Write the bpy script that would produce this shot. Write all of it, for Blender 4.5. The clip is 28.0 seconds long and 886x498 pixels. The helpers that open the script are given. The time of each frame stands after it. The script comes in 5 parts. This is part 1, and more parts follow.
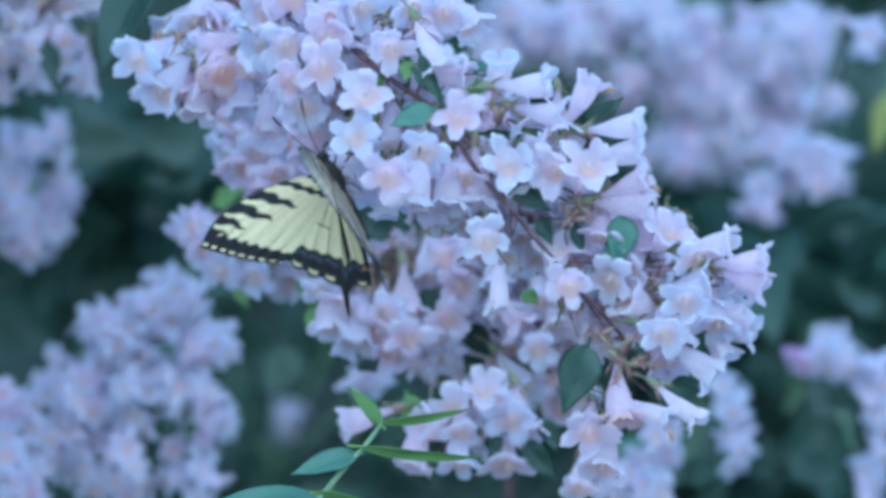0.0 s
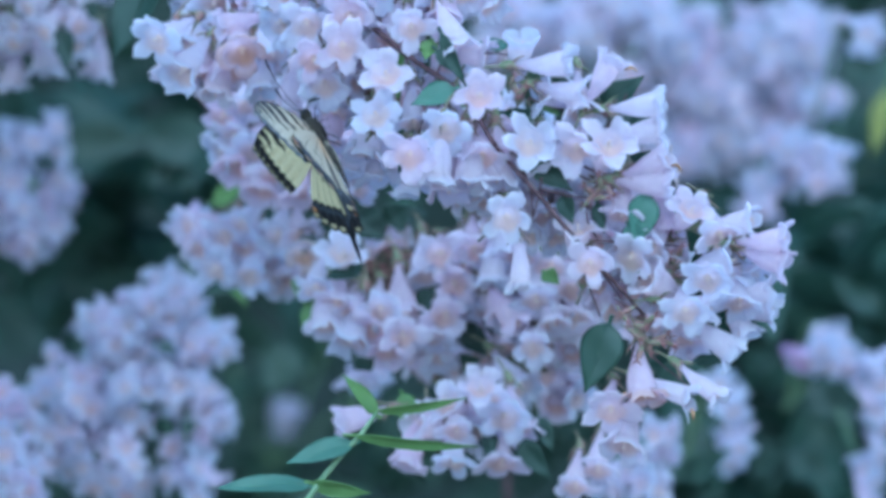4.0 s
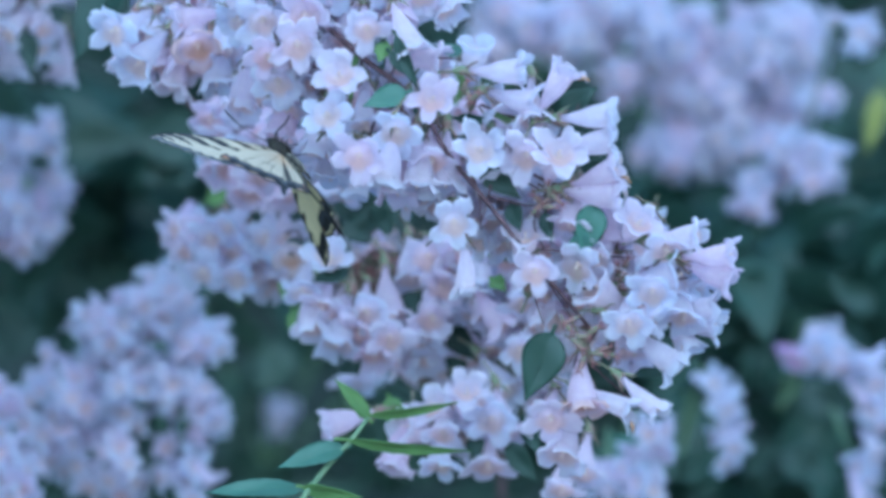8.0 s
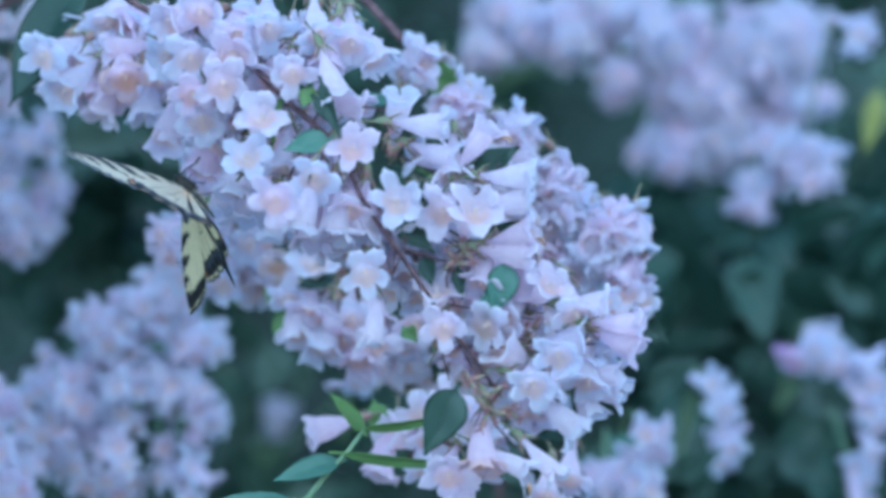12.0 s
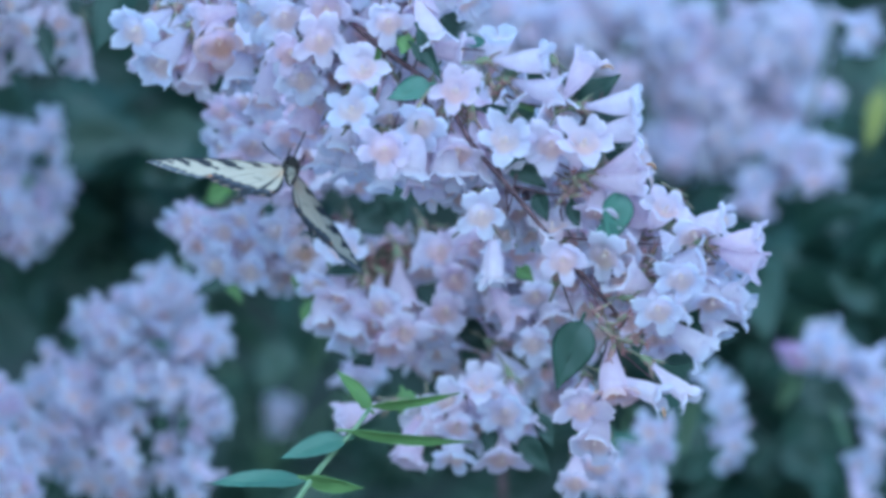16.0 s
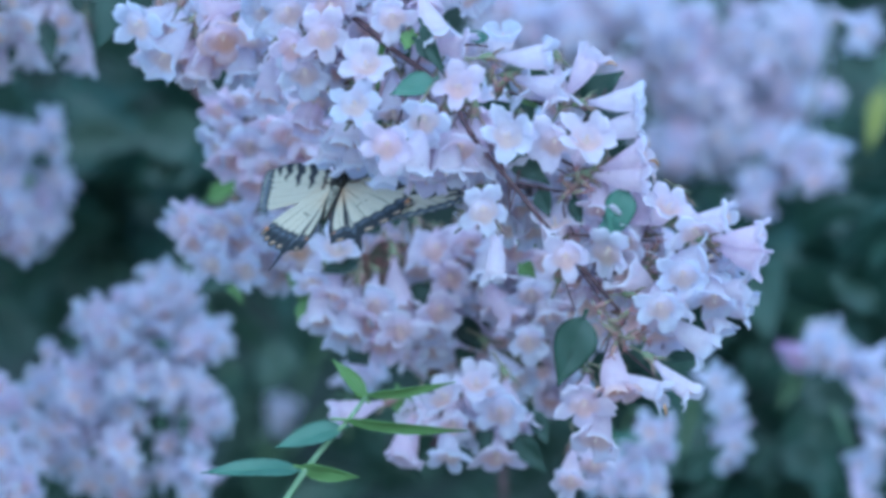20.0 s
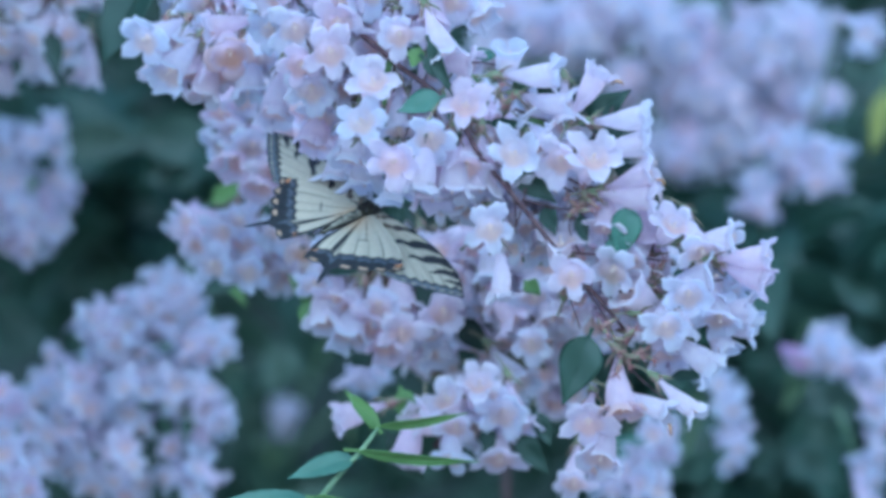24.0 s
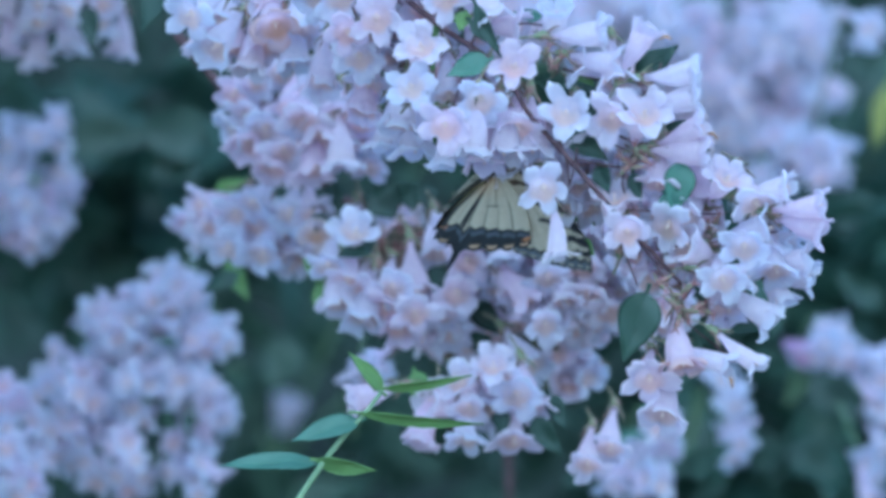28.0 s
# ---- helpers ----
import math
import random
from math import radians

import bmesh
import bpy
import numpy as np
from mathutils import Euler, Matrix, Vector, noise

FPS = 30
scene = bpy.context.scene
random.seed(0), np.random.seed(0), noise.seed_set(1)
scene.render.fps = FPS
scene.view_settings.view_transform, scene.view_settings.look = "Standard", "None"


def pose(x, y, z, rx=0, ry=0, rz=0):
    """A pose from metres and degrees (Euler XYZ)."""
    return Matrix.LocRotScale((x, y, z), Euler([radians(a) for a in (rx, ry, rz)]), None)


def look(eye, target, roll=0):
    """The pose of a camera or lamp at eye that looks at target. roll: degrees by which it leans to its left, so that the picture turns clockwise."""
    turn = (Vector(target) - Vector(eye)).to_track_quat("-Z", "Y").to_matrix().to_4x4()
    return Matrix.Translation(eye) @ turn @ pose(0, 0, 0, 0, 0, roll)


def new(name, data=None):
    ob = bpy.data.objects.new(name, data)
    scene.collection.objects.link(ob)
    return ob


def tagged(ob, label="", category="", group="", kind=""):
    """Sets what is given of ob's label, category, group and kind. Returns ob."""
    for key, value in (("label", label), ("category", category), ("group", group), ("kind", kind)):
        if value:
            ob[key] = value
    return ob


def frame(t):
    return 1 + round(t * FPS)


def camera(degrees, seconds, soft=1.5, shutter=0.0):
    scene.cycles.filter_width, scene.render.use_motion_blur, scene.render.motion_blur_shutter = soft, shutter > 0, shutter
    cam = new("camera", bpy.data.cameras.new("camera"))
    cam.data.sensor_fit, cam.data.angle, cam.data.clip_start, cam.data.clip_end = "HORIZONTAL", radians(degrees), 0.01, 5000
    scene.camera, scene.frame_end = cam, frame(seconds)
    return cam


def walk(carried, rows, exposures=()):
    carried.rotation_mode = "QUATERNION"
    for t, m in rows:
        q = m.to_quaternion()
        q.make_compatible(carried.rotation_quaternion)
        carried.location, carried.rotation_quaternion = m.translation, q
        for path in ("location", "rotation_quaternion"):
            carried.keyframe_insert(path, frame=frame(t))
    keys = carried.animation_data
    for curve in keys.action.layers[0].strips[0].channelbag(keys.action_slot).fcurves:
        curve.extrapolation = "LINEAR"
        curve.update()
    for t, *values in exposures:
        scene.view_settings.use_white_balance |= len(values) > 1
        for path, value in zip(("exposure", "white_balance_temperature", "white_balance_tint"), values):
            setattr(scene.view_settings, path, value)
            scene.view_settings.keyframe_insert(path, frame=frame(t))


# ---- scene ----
# Camera: a long lens on a stand, breathing a little; sharp at the near branch
cam = camera(9.65, 28.0, soft=3.8, shutter=0.5)
cam.data.dof.use_dof = True
cam.data.dof.focus_distance = 1.6
cam.data.dof.aperture_fstop = 12.0
EYE = (0, -1.6, 1.2)
walk(cam, [(t, look(EYE, (x / 1000, 0, 1.2 + z / 1000))) for t, x, z in (
    (0, 0.07, -0.09), (0.5, 0.1, -0.15), (1, 0.17, -0.23), (1.5, 0.29, -0.32), (2, 0.38, -0.39),
    (2.5, 0.4, -0.45), (3, 0.4, -0.52), (3.5, 0.4, -0.57), (5.5, 0.96, -0.79), (6, 1.09, -0.79),
    (6.5, 1.3, -0.79), (7, 1.59, -0.83), (7.5, 1.91, -0.91), (8, 2.2, -0.99), (8.5, 2.49, -1.08),
    (9, 2.75, -1.15), (9.5, 2.95, -1.08), (10, 3.1, -0.86), (10.5, 3.17, -0.64), (11, 3.14, -0.55),
    (11.5, 3.02, -0.6), (12, 2.87, -0.71), (12.5, 2.76, -0.78), (14.5, 1.63, -1.56), (15, 1.76, -1.47),
    (15.5, 1.88, -1.43), (16, 2, -1.49), (16.5, 2.09, -1.6), (17, 2.1, -1.63), (17.5, 2.1, -1.59),
    (18, 2.1, -1.55), (18.5, 2.05, -1.52), (19, 1.95, -1.51), (19.5, 1.86, -1.53), (20, 1.78, -1.57),
    (20.5, 1.66, -1.61), (21, 1.51, -1.62), (21.5, 1.4, -1.6), (23.5, 0.86, -0.9), (24, 0.79, -0.79),
    (24.5, 0.65, -0.67), (25, 0.49, -0.62), (25.5, 0.31, -0.78), (26, 0.13, -1.16), (26.5, 0, -1.58),
    (27, -0.09, -1.9), (27.5, -0.11, -2.15), (28, -0.08, -2.32),
)], exposures=[(0, 1.09, 4745, -3.2), (28, 1.09, 4745, -3.2)])

# World: soft blue light of open shade
world = bpy.data.worlds.new("world")
scene.world = world
world.use_nodes = True
wn = world.node_tree
sky = wn.nodes.new("ShaderNodeTexSky")
sky.sky_type, sky.sun_disc = "NISHITA", False
sky.sun_elevation, sky.sun_rotation = radians(50), radians(160)
wn.links.new(sky.outputs[0], wn.nodes["Background"].inputs[0])
wn.nodes["Background"].inputs[1].default_value = 0.15
sun = new("sun", bpy.data.lights.new("sun", "SUN"))
sun.data.energy, sun.data.angle, sun.data.color = 1.7, radians(120), (1.0, 0.97, 0.93)
sun.matrix_world = look((-0.7, -2.4, 1.5), (0, 0, 0))


# ---- materials ----
def material(name, rough=0.6, spec=0.3):
    m = bpy.data.materials.new(name)
    m.use_nodes = True
    p = m.node_tree.nodes["Principled BSDF"]
    p.inputs["Roughness"].default_value, p.inputs["Specular IOR Level"].default_value = rough, spec
    return m, m.node_tree, p


def node(tree, kind, **inputs):
    n = tree.nodes.new("ShaderNode" + kind)
    for k, v in inputs.items():
        n.inputs[k.replace("_", " ")].default_value = v
    return n


def mixed(tree, fac, a, b, blend="MIX"):
    n = tree.nodes.new("ShaderNodeMix")
    n.data_type, n.blend_type = "RGBA", blend
    for sock, v in ((n.inputs[0], fac), (n.inputs[6], a), (n.inputs[7], b)):
        if hasattr(v, "node"):
            tree.links.new(v, sock)
        else:
            sock.default_value = v
    return n.outputs[2]


def ramp(tree, fac, stops):
    n = tree.nodes.new("ShaderNodeValToRGB")
    while len(n.color_ramp.elements) < len(stops):
        n.color_ramp.elements.new(0.5)
    for e, (pos, col) in zip(n.color_ramp.elements, stops):
        e.position, e.color = pos, col
    tree.links.new(fac, n.inputs[0])
    return n.outputs[0]


def bumped(tree, p, height, strength, distance=0.001):
    b = node(tree, "Bump", Strength=strength, Distance=distance)
    tree.links.new(height, b.inputs["Height"])
    tree.links.new(b.outputs[0], p.inputs["Normal"])


def glowing_through(tree, p, colour, share):
    """Lets light through a thin sheet: mixes a translucent share in."""
    t = tree.nodes.new("ShaderNodeBsdfTranslucent")
    tree.links.new(colour, t.inputs[0])
    mix = tree.nodes.new("ShaderNodeMixShader")
    mix.inputs[0].default_value = share
    tree.links.new(p.outputs[0], mix.inputs[1])
    tree.links.new(t.outputs[0], mix.inputs[2])
    tree.links.new(mix.outputs[0], tree.nodes["Material Output"].inputs[0])


def petal_material(name, pale):
    m, tree, p = material(name, 0.55, 0.25)
    tint = tree.nodes.new("ShaderNodeVertexColor")
    tint.layer_name = "tint"
    info = tree.nodes.new("ShaderNodeObjectInfo")
    co = tree.nodes.new("ShaderNodeTexCoord")
    grain = node(tree, "TexNoise", Scale=420.0, Detail=4.0)
    tree.links.new(co.outputs["Object"], grain.inputs["Vector"])
    shift = ramp(tree, info.outputs["Random"], [(0, (1, 0.93, 0.97, 1)), (0.5, (1, 0.992, 0.995, 1)), (1, (0.937, 0.968, 0.998, 1))])
    c = mixed(tree, 1.0, tint.outputs[0], shift, "MULTIPLY")
    mottle = ramp(tree, grain.outputs[0], [(0.3, (0.86, 0.82, 0.88, 1)), (0.65, (1, 1, 1, 1))])
    c = mixed(tree, 0.6, c, mottle, "MULTIPLY")
    c = mixed(tree, pale, c, (0.9, 0.9, 0.95, 1))
    tree.links.new(c, p.inputs["Base Color"])
    ribs = node(tree, "TexWave", Scale=160.0, Distortion=6.0)
    tree.links.new(co.outputs["Object"], ribs.inputs["Vector"])
    bumped(tree, p, ribs.outputs[0], 0.25, 0.0004)
    glowing_through(tree, p, c, 0.78)
    return m


def leaf_material(name, dark, light, share=0.3):
    m, tree, p = material(name, 0.45, 0.4)
    info = tree.nodes.new("ShaderNodeObjectInfo")
    geo = tree.nodes.new("ShaderNodeNewGeometry")
    co = tree.nodes.new("ShaderNodeTexCoord")
    blotch = node(tree, "TexNoise", Scale=90.0, Detail=3.0)
    tree.links.new(co.outputs["Object"], blotch.inputs["Vector"])
    add = tree.nodes.new("ShaderNodeMath")
    add.operation = "ADD"
    tree.links.new(geo.outputs["Random Per Island"], add.inputs[0])
    tree.links.new(info.outputs["Random"], add.inputs[1])
    half = tree.nodes.new("ShaderNodeMath")
    half.operation, half.inputs[1].default_value = "MULTIPLY", 0.5
    tree.links.new(add.outputs[0], half.inputs[0])
    c = ramp(tree, half.outputs[0], [(0.1, (*dark, 1)), (0.9, (*light, 1))])
    c = mixed(tree, 0.5, c, ramp(tree, blotch.outputs[0], [(0.35, (0.6, 0.65, 0.6, 1)), (0.65, (1.1, 1.1, 1, 1))]), "MULTIPLY")
    tree.links.new(c, p.inputs["Base Color"])
    veins = node(tree, "TexWave", Scale=120.0, Distortion=3.0)
    tree.links.new(co.outputs["Object"], veins.inputs["Vector"])
    bumped(tree, p, veins.outputs[0], 0.1, 0.0004)
    glowing_through(tree, p, c, share)
    return m


def plain_material(name, a, b, scale, rough=0.7, bump=0.4):
    m, tree, p = material(name, rough)
    co = tree.nodes.new("ShaderNodeTexCoord")
    n = node(tree, "TexNoise", Scale=scale, Detail=6.0)
    tree.links.new(co.outputs["Object"], n.inputs["Vector"])
    tree.links.new(ramp(tree, n.outputs[0], [(0.35, (*a, 1)), (0.65, (*b, 1))]), p.inputs["Base Color"])
    bumped(tree, p, n.outputs[0], bump)
    return m


def wing_material(name):
    m, tree, p = material(name, 0.6, 0.2)
    tint = tree.nodes.new("ShaderNodeVertexColor")
    tint.layer_name = "tint"
    co = tree.nodes.new("ShaderNodeTexCoord")
    dust = node(tree, "TexNoise", Scale=900.0, Detail=4.0)
    tree.links.new(co.outputs["Object"], dust.inputs["Vector"])
    c = mixed(tree, 0.5, tint.outputs[0], ramp(tree, dust.outputs[0], [(0.3, (0.8, 0.8, 0.8, 1)), (0.7, (1.05, 1.05, 1.05, 1))]), "MULTIPLY")
    tree.links.new(c, p.inputs["Base Color"])
    bumped(tree, p, dust.outputs[0], 0.2, 0.0003)
    glowing_through(tree, p, c, 0.2)
    return m


PETAL = petal_material("petal", 0.0)
LEAF = leaf_material("leaf", (0.024, 0.052, 0.040), (0.043, 0.088, 0.064))
YOUNG = leaf_material("young_leaf", (0.15, 0.27, 0.09), (0.21, 0.35, 0.12), 0.4)
TEAL = leaf_material("waxy_leaf", (0.075, 0.17, 0.13), (0.10, 0.215, 0.16), 0.3)
OLIVE = leaf_material("dull_leaf", (0.13, 0.145, 0.10), (0.22, 0.22, 0.15), 0.35)
YELLOW = leaf_material("yellowing_leaf", (0.26, 0.29, 0.07), (0.34, 0.36, 0.09), 0.4)
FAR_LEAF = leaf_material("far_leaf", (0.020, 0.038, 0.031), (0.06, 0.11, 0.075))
BARK = plain_material("bark", (0.05, 0.028, 0.034), (0.13, 0.08, 0.085), 300)
GREEN_STEM = plain_material("green_stem", (0.15, 0.24, 0.13), (0.22, 0.31, 0.18), 300)
CALYX = plain_material("calyx", (0.15, 0.2, 0.11), (0.26, 0.15, 0.14), 500)
BRISTLE = plain_material("bristle", (0.22, 0.1, 0.1), (0.36, 0.19, 0.18), 500)
BROWN = plain_material("withered_brown", (0.22, 0.12, 0.06), (0.42, 0.26, 0.14), 500)
STIGMA = plain_material("stigma", (0.85, 0.68, 0.56), (0.9, 0.78, 0.66), 600)
WING = wing_material("wing_scales")
FUR = plain_material("dark_fur", (0.01, 0.01, 0.012), (0.05, 0.045, 0.03), 900, 0.9)
BANDED = plain_material("banded_fur", (0.04, 0.04, 0.035), (0.34, 0.32, 0.24), 500, 0.9)
HORN = plain_material("dark_horn", (0.008, 0.008, 0.01), (0.02, 0.02, 0.022), 500, 0.4, 0.1)
SOIL = plain_material("soil", (0.13, 0.115, 0.09), (0.25, 0.225, 0.18), 45)
# near-black greens: the shrub's deep shade put into the backdrop's colour
HEDGE_SHADE = plain_material("hedge_shade", (0.015, 0.026, 0.022), (0.034, 0.058, 0.046), 9)


# ---- building blocks ----
def part(name, mesh, parent, m=None, label=""):
    ob = new(name, mesh)
    ob.parent = parent
    if m is not None:
        ob.matrix_basis = m
    return tagged(ob, label)


def mesh_of(name, verts, faces, materials, tints=None, smooth=True, slots=None):
    me = bpy.data.meshes.new(name)
    me.from_pydata([tuple(v) for v in verts], [], faces)
    for mat in materials:
        me.materials.append(mat)
    if tints is not None:
        layer = me.color_attributes.new("tint", "FLOAT_COLOR", "POINT")
        layer.data.foreach_set("color", np.asarray(tints, dtype=np.float32).ravel())
    if smooth:
        me.polygons.foreach_set("use_smooth", [True] * len(me.polygons))
    if slots is not None:
        me.polygons.foreach_set("material_index", slots)
    me.update()
    return me


def tube_mesh(name, path, radii, mat, sides=8):
    """A round tapering stem along a path of points, with closed ends."""
    pts = [Vector(p) for p in path]
    verts, faces = [], []
    for i, p in enumerate(pts):
        d = (pts[min(i + 1, len(pts) - 1)] - pts[max(i - 1, 0)]).normalized()
        u = d.orthogonal().normalized() if abs(d.z) > 0.99 else d.cross(Vector((0, 0, 1))).normalized()
        w = d.cross(u)
        for k in range(sides):
            a = math.tau * k / sides
            verts.append(p + radii[i] * (math.cos(a) * u + math.sin(a) * w))
    for i in range(len(pts) - 1):
        for k in range(sides):
            b, c = i * sides, (k + 1) % sides
            faces.append((b + k, b + c, b + sides + c, b + sides + k))
    faces.append(tuple(range(sides))[::-1])
    faces.append(tuple(range((len(pts) - 1) * sides, len(pts) * sides)))
    return mesh_of(name, verts, faces, [mat])


def smooth_path(points, steps=6):
    pts = [Vector(p) for p in points]
    out = []
    for i in range(len(pts) - 1):
        a, b, c, d = pts[max(i - 1, 0)], pts[i], pts[i + 1], pts[min(i + 2, len(pts) - 1)]
        for k in range(steps):
            t = k / steps
            out.append(0.5 * (2 * b + (c - a) * t + (2 * a - 5 * b + 4 * c - d) * t * t + (3 * b - a - 3 * c + d) * t ** 3))
    return out + [pts[-1]]


def corolla_mesh(name, seed, lean=(2, 50), wide=1.0, lobe=5.2, wilt=0.0, around=70, fine=True, rosy=False):
    """A bell-shaped five-lobed blossom: mouth at the origin, open towards +z; outer and inner wall.
    lean: how far the lobes reach forward, in degrees; wide: the bell's width."""
    rng = random.Random(seed)
    # the lower lobe (2) is the longest, the two upper ones (0 and 4) stand forward
    lobes = []
    for n in range(5):
        up = rng.uniform(*lean) + (10 if n in (0, 4) else -6 if n == 2 else 0)
        lobes.append(((1.12 if n == 2 else 1.0) * rng.uniform(0.8, 1.14), radians(up), rng.uniform(0.2, 2.0), rng.uniform(-0.2, 0.2), rng.uniform(0.82, 1.22), rng.uniform(-1.3, 1.3), rng.uniform(-1, 1), rng.choice((0.0, 0.05, 0.1, 0.16)), rng.choice((-0.14, -0.08, 0.05, 0.16, 0.22))))
    tube = [(-15, 0.9), (-12.5, 1.1), (-9.5, 1.9), (-6.5, 2.7), (-4, 3.1), (-2, 3.25), (-0.8, 3.4)] if fine else [(-15, 0.9), (-9, 2.0), (-3, 3.1), (-0.8, 3.4)]
    tube = [(z, 0.9 + (r - 0.9) * wide) for z, r in tube]
    mouth = tube[-1][1]
    throat = [(-1.2, 0.85), (-1.9, 0.65), (-2.8, 0.44), (-4.2, 0.2)] if fine else [(-1.3, 0.8), (-3.2, 0.35)]
    throat = [(0.52 * z * wide ** 2, r * mouth) for z, r in throat]
    cuts = (0.12, 0.3, 0.5, 0.7, 0.86, 0.95, 1.0) if fine else (0.3, 0.7, 1.0)
    white, pink, blush, orange = (0.89, 0.887, 0.925), (0.885, 0.82, 0.892), (0.888, 0.86, 0.912), (0.92, 0.69, 0.55)
    # coarse far blossoms: the sky's bluish shade light is put into the petals
    if not fine:
        white, pink, blush = (0.868, 0.895, 0.935), (0.86, 0.82, 0.90), (0.87, 0.855, 0.92)
    if rosy:
        white, pink, blush = (0.88, 0.70, 0.86), (0.85, 0.56, 0.78), (0.87, 0.64, 0.82)
    if wilt:
        white, orange = (0.86, 0.78, 0.74), (0.72, 0.42, 0.18)
    rings, tints = [], []

    def blend(a, b, t):
        t = max(0.0, min(1.0, t))
        return tuple(p + (q - p) * t for p, q in zip(a, b)) + (1,)

    def lobe_ring(f, lift):
        ring, col = [], []
        for k in range(around):
            a = math.tau * (k + 0.5) / around
            n = int((a + math.tau / 10) / (math.tau / 5)) % 5
            size, up, curl, twist, broad, ruffle, skew, notch, fold = lobes[n]
            off = (a - n * math.tau / 5 + math.pi) % math.tau - math.pi
            e = abs(off) / (math.tau / 10)
            # a blunt tongue: how far its edge stands out and how wide it is there
            far = lobe * size * float(np.interp(e, (0, 0.12, 0.3, 0.45, 0.6, 0.8, 1), (1.03 - notch, 1.03, 0.95, 0.82, 0.58, 0.26, 0)))
            far *= 1 + 0.08 * math.sin(17 * off + seed + 2 * n)
            side = mouth * 0.75 * broad * float(np.interp(e, (0, 0.3, 0.45, 0.6, 0.8, 1), (0, 0.42, 0.74, 1.0, 0.95, 0.78 / broad)))
            reach = f * far
            across = (1 - f) * mouth * math.sin(abs(off)) + f * side
            across = math.copysign(across, off) + 0.12 * skew * reach
            x = (1 - f) * mouth * math.cos(off) + f * mouth * 0.86 + reach * math.cos(up)
            z = -0.8 + lift + reach * math.sin(up) - curl * (reach / lobe) ** 3 + 0.12 * ruffle * across * f + fold * across * across * f
            aa = n * math.tau / 5 + twist * f
            ring.append((x * math.cos(aa) - across * math.sin(aa), x * math.sin(aa) + across * math.cos(aa), z))
            col.append(blend(blush, white, f * far / lobe * 2.2))
        return ring, col

    for z, r in tube:
        rings.append([(r * math.cos(math.tau * (k + 0.5) / around), r * math.sin(math.tau * (k + 0.5) / around) - 0.012 * (z + 15) * (z + 0), z) for k in range(around)])
        tints.append([blend(pink, blush, (z + 15) / 13)] * around)
    for f in cuts:
        ring, col = lobe_ring(f, -0.25)
        rings.append(ring), tints.append(col)
    for f in reversed(cuts[:-1]):
        ring, col = lobe_ring(f, 0.05)
        if f < 0.3:
            col = [blend(c[:3], orange, 0.4 * (0.5 + 0.5 * math.cos(math.tau * (k + 0.5) / around - radians(144)))) for k, c in enumerate(col)]
        rings.append(ring), tints.append(col)
    for z, r in throat:
        rings.append([(r * math.cos(math.tau * (k + 0.5) / around), r * math.sin(math.tau * (k + 0.5) / around), z) for k in range(around)])
        low = [0.5 + 0.5 * math.cos(math.tau * (k + 0.5) / around - radians(144)) for k in range(around)]
        tints.append([blend(blush, orange, 0.12 + 0.65 * w) for w in low])
    verts = [(x / 1000, y / 1000, z / 1000) for ring in rings for x, y, z in ring]
    faces = []
    for i in range(len(rings) - 1):
        for k in range(around):
            b, c = i * around, (k + 1) % around
            faces.append((b + k, b + c, b + around + c, b + around + k))
    faces.append(tuple(range(around))[::-1])
    faces.append(tuple(range(len(verts) - around, len(verts))))
    me = mesh_of(name, verts, faces, [PETAL], [c for t in tints for c in t])
    # the thin rim of the lobes stays crisp
    rim = (len(tube) + len(cuts) - 1) * around
    sharp = me.attributes.new("sharp_edge", "BOOLEAN", "EDGE")
    sharp.data.foreach_set("value", [all(rim <= v < rim + around for v in e.vertices) for e in me.edges])
    return me


def calyx_mesh(seed):
    """The bristly green-red foot of a blossom, with its short bent stalk and five narrow sepals."""
    rng = random.Random(seed)
    verts, faces = [], []

    def add(me_path, radii, sides=5):
        base = len(verts)
        pts = [Vector(p) for p in me_path]
        for i, p in enumerate(pts):
            d = (pts[min(i + 1, len(pts) - 1)] - pts[max(i - 1, 0)]).normalized()
            u = d.orthogonal().normalized()
            w = d.cross(u)
            for k in range(sides):
                a = math.tau * k / sides
                verts.append((p + radii[i] * (math.cos(a) * u + math.sin(a) * w)) / 1000)
        for i in range(len(pts) - 1):
            for k in range(sides):
                b, c = base + i * sides, (k + 1) % sides
                faces.append((b + k, b + c, b + sides + c, b + sides + k))

    add([(0, 0, -14.6), (0, 0, -16.2), (0, 0.2, -18.2), (0, 0.6, -19.5)], [1.15, 1.5, 1.2, 0.45], 7)
    add([(0, 0.6, -19.3), (0.3, 1.2, -21), (0.8, 2.4, -23.5)], [0.4, 0.34, 0.36], 5)
    for n in range(5):
        a = math.tau * n / 5 + rng.uniform(-0.2, 0.2)
        c, s = math.cos(a), math.sin(a)
        add([(1.1 * c, 1.1 * s, -15.4), (2.6 * c, 2.6 * s, -13.6), (3.6 * c, 3.6 * s, -11.6)], [0.45, 0.34, 0.08], 4)
    for n in range(14):
        a, z = rng.uniform(0, math.tau), rng.uniform(-19, -15.5)
        c, s = math.cos(a), math.sin(a)
        add([(1.1 * c, 1.1 * s, z), (2.7 * c, 2.7 * s, z + rng.uniform(-0.6, 0.9))], [0.13, 0.05], 3)
    return mesh_of("calyx", verts, faces, [CALYX])


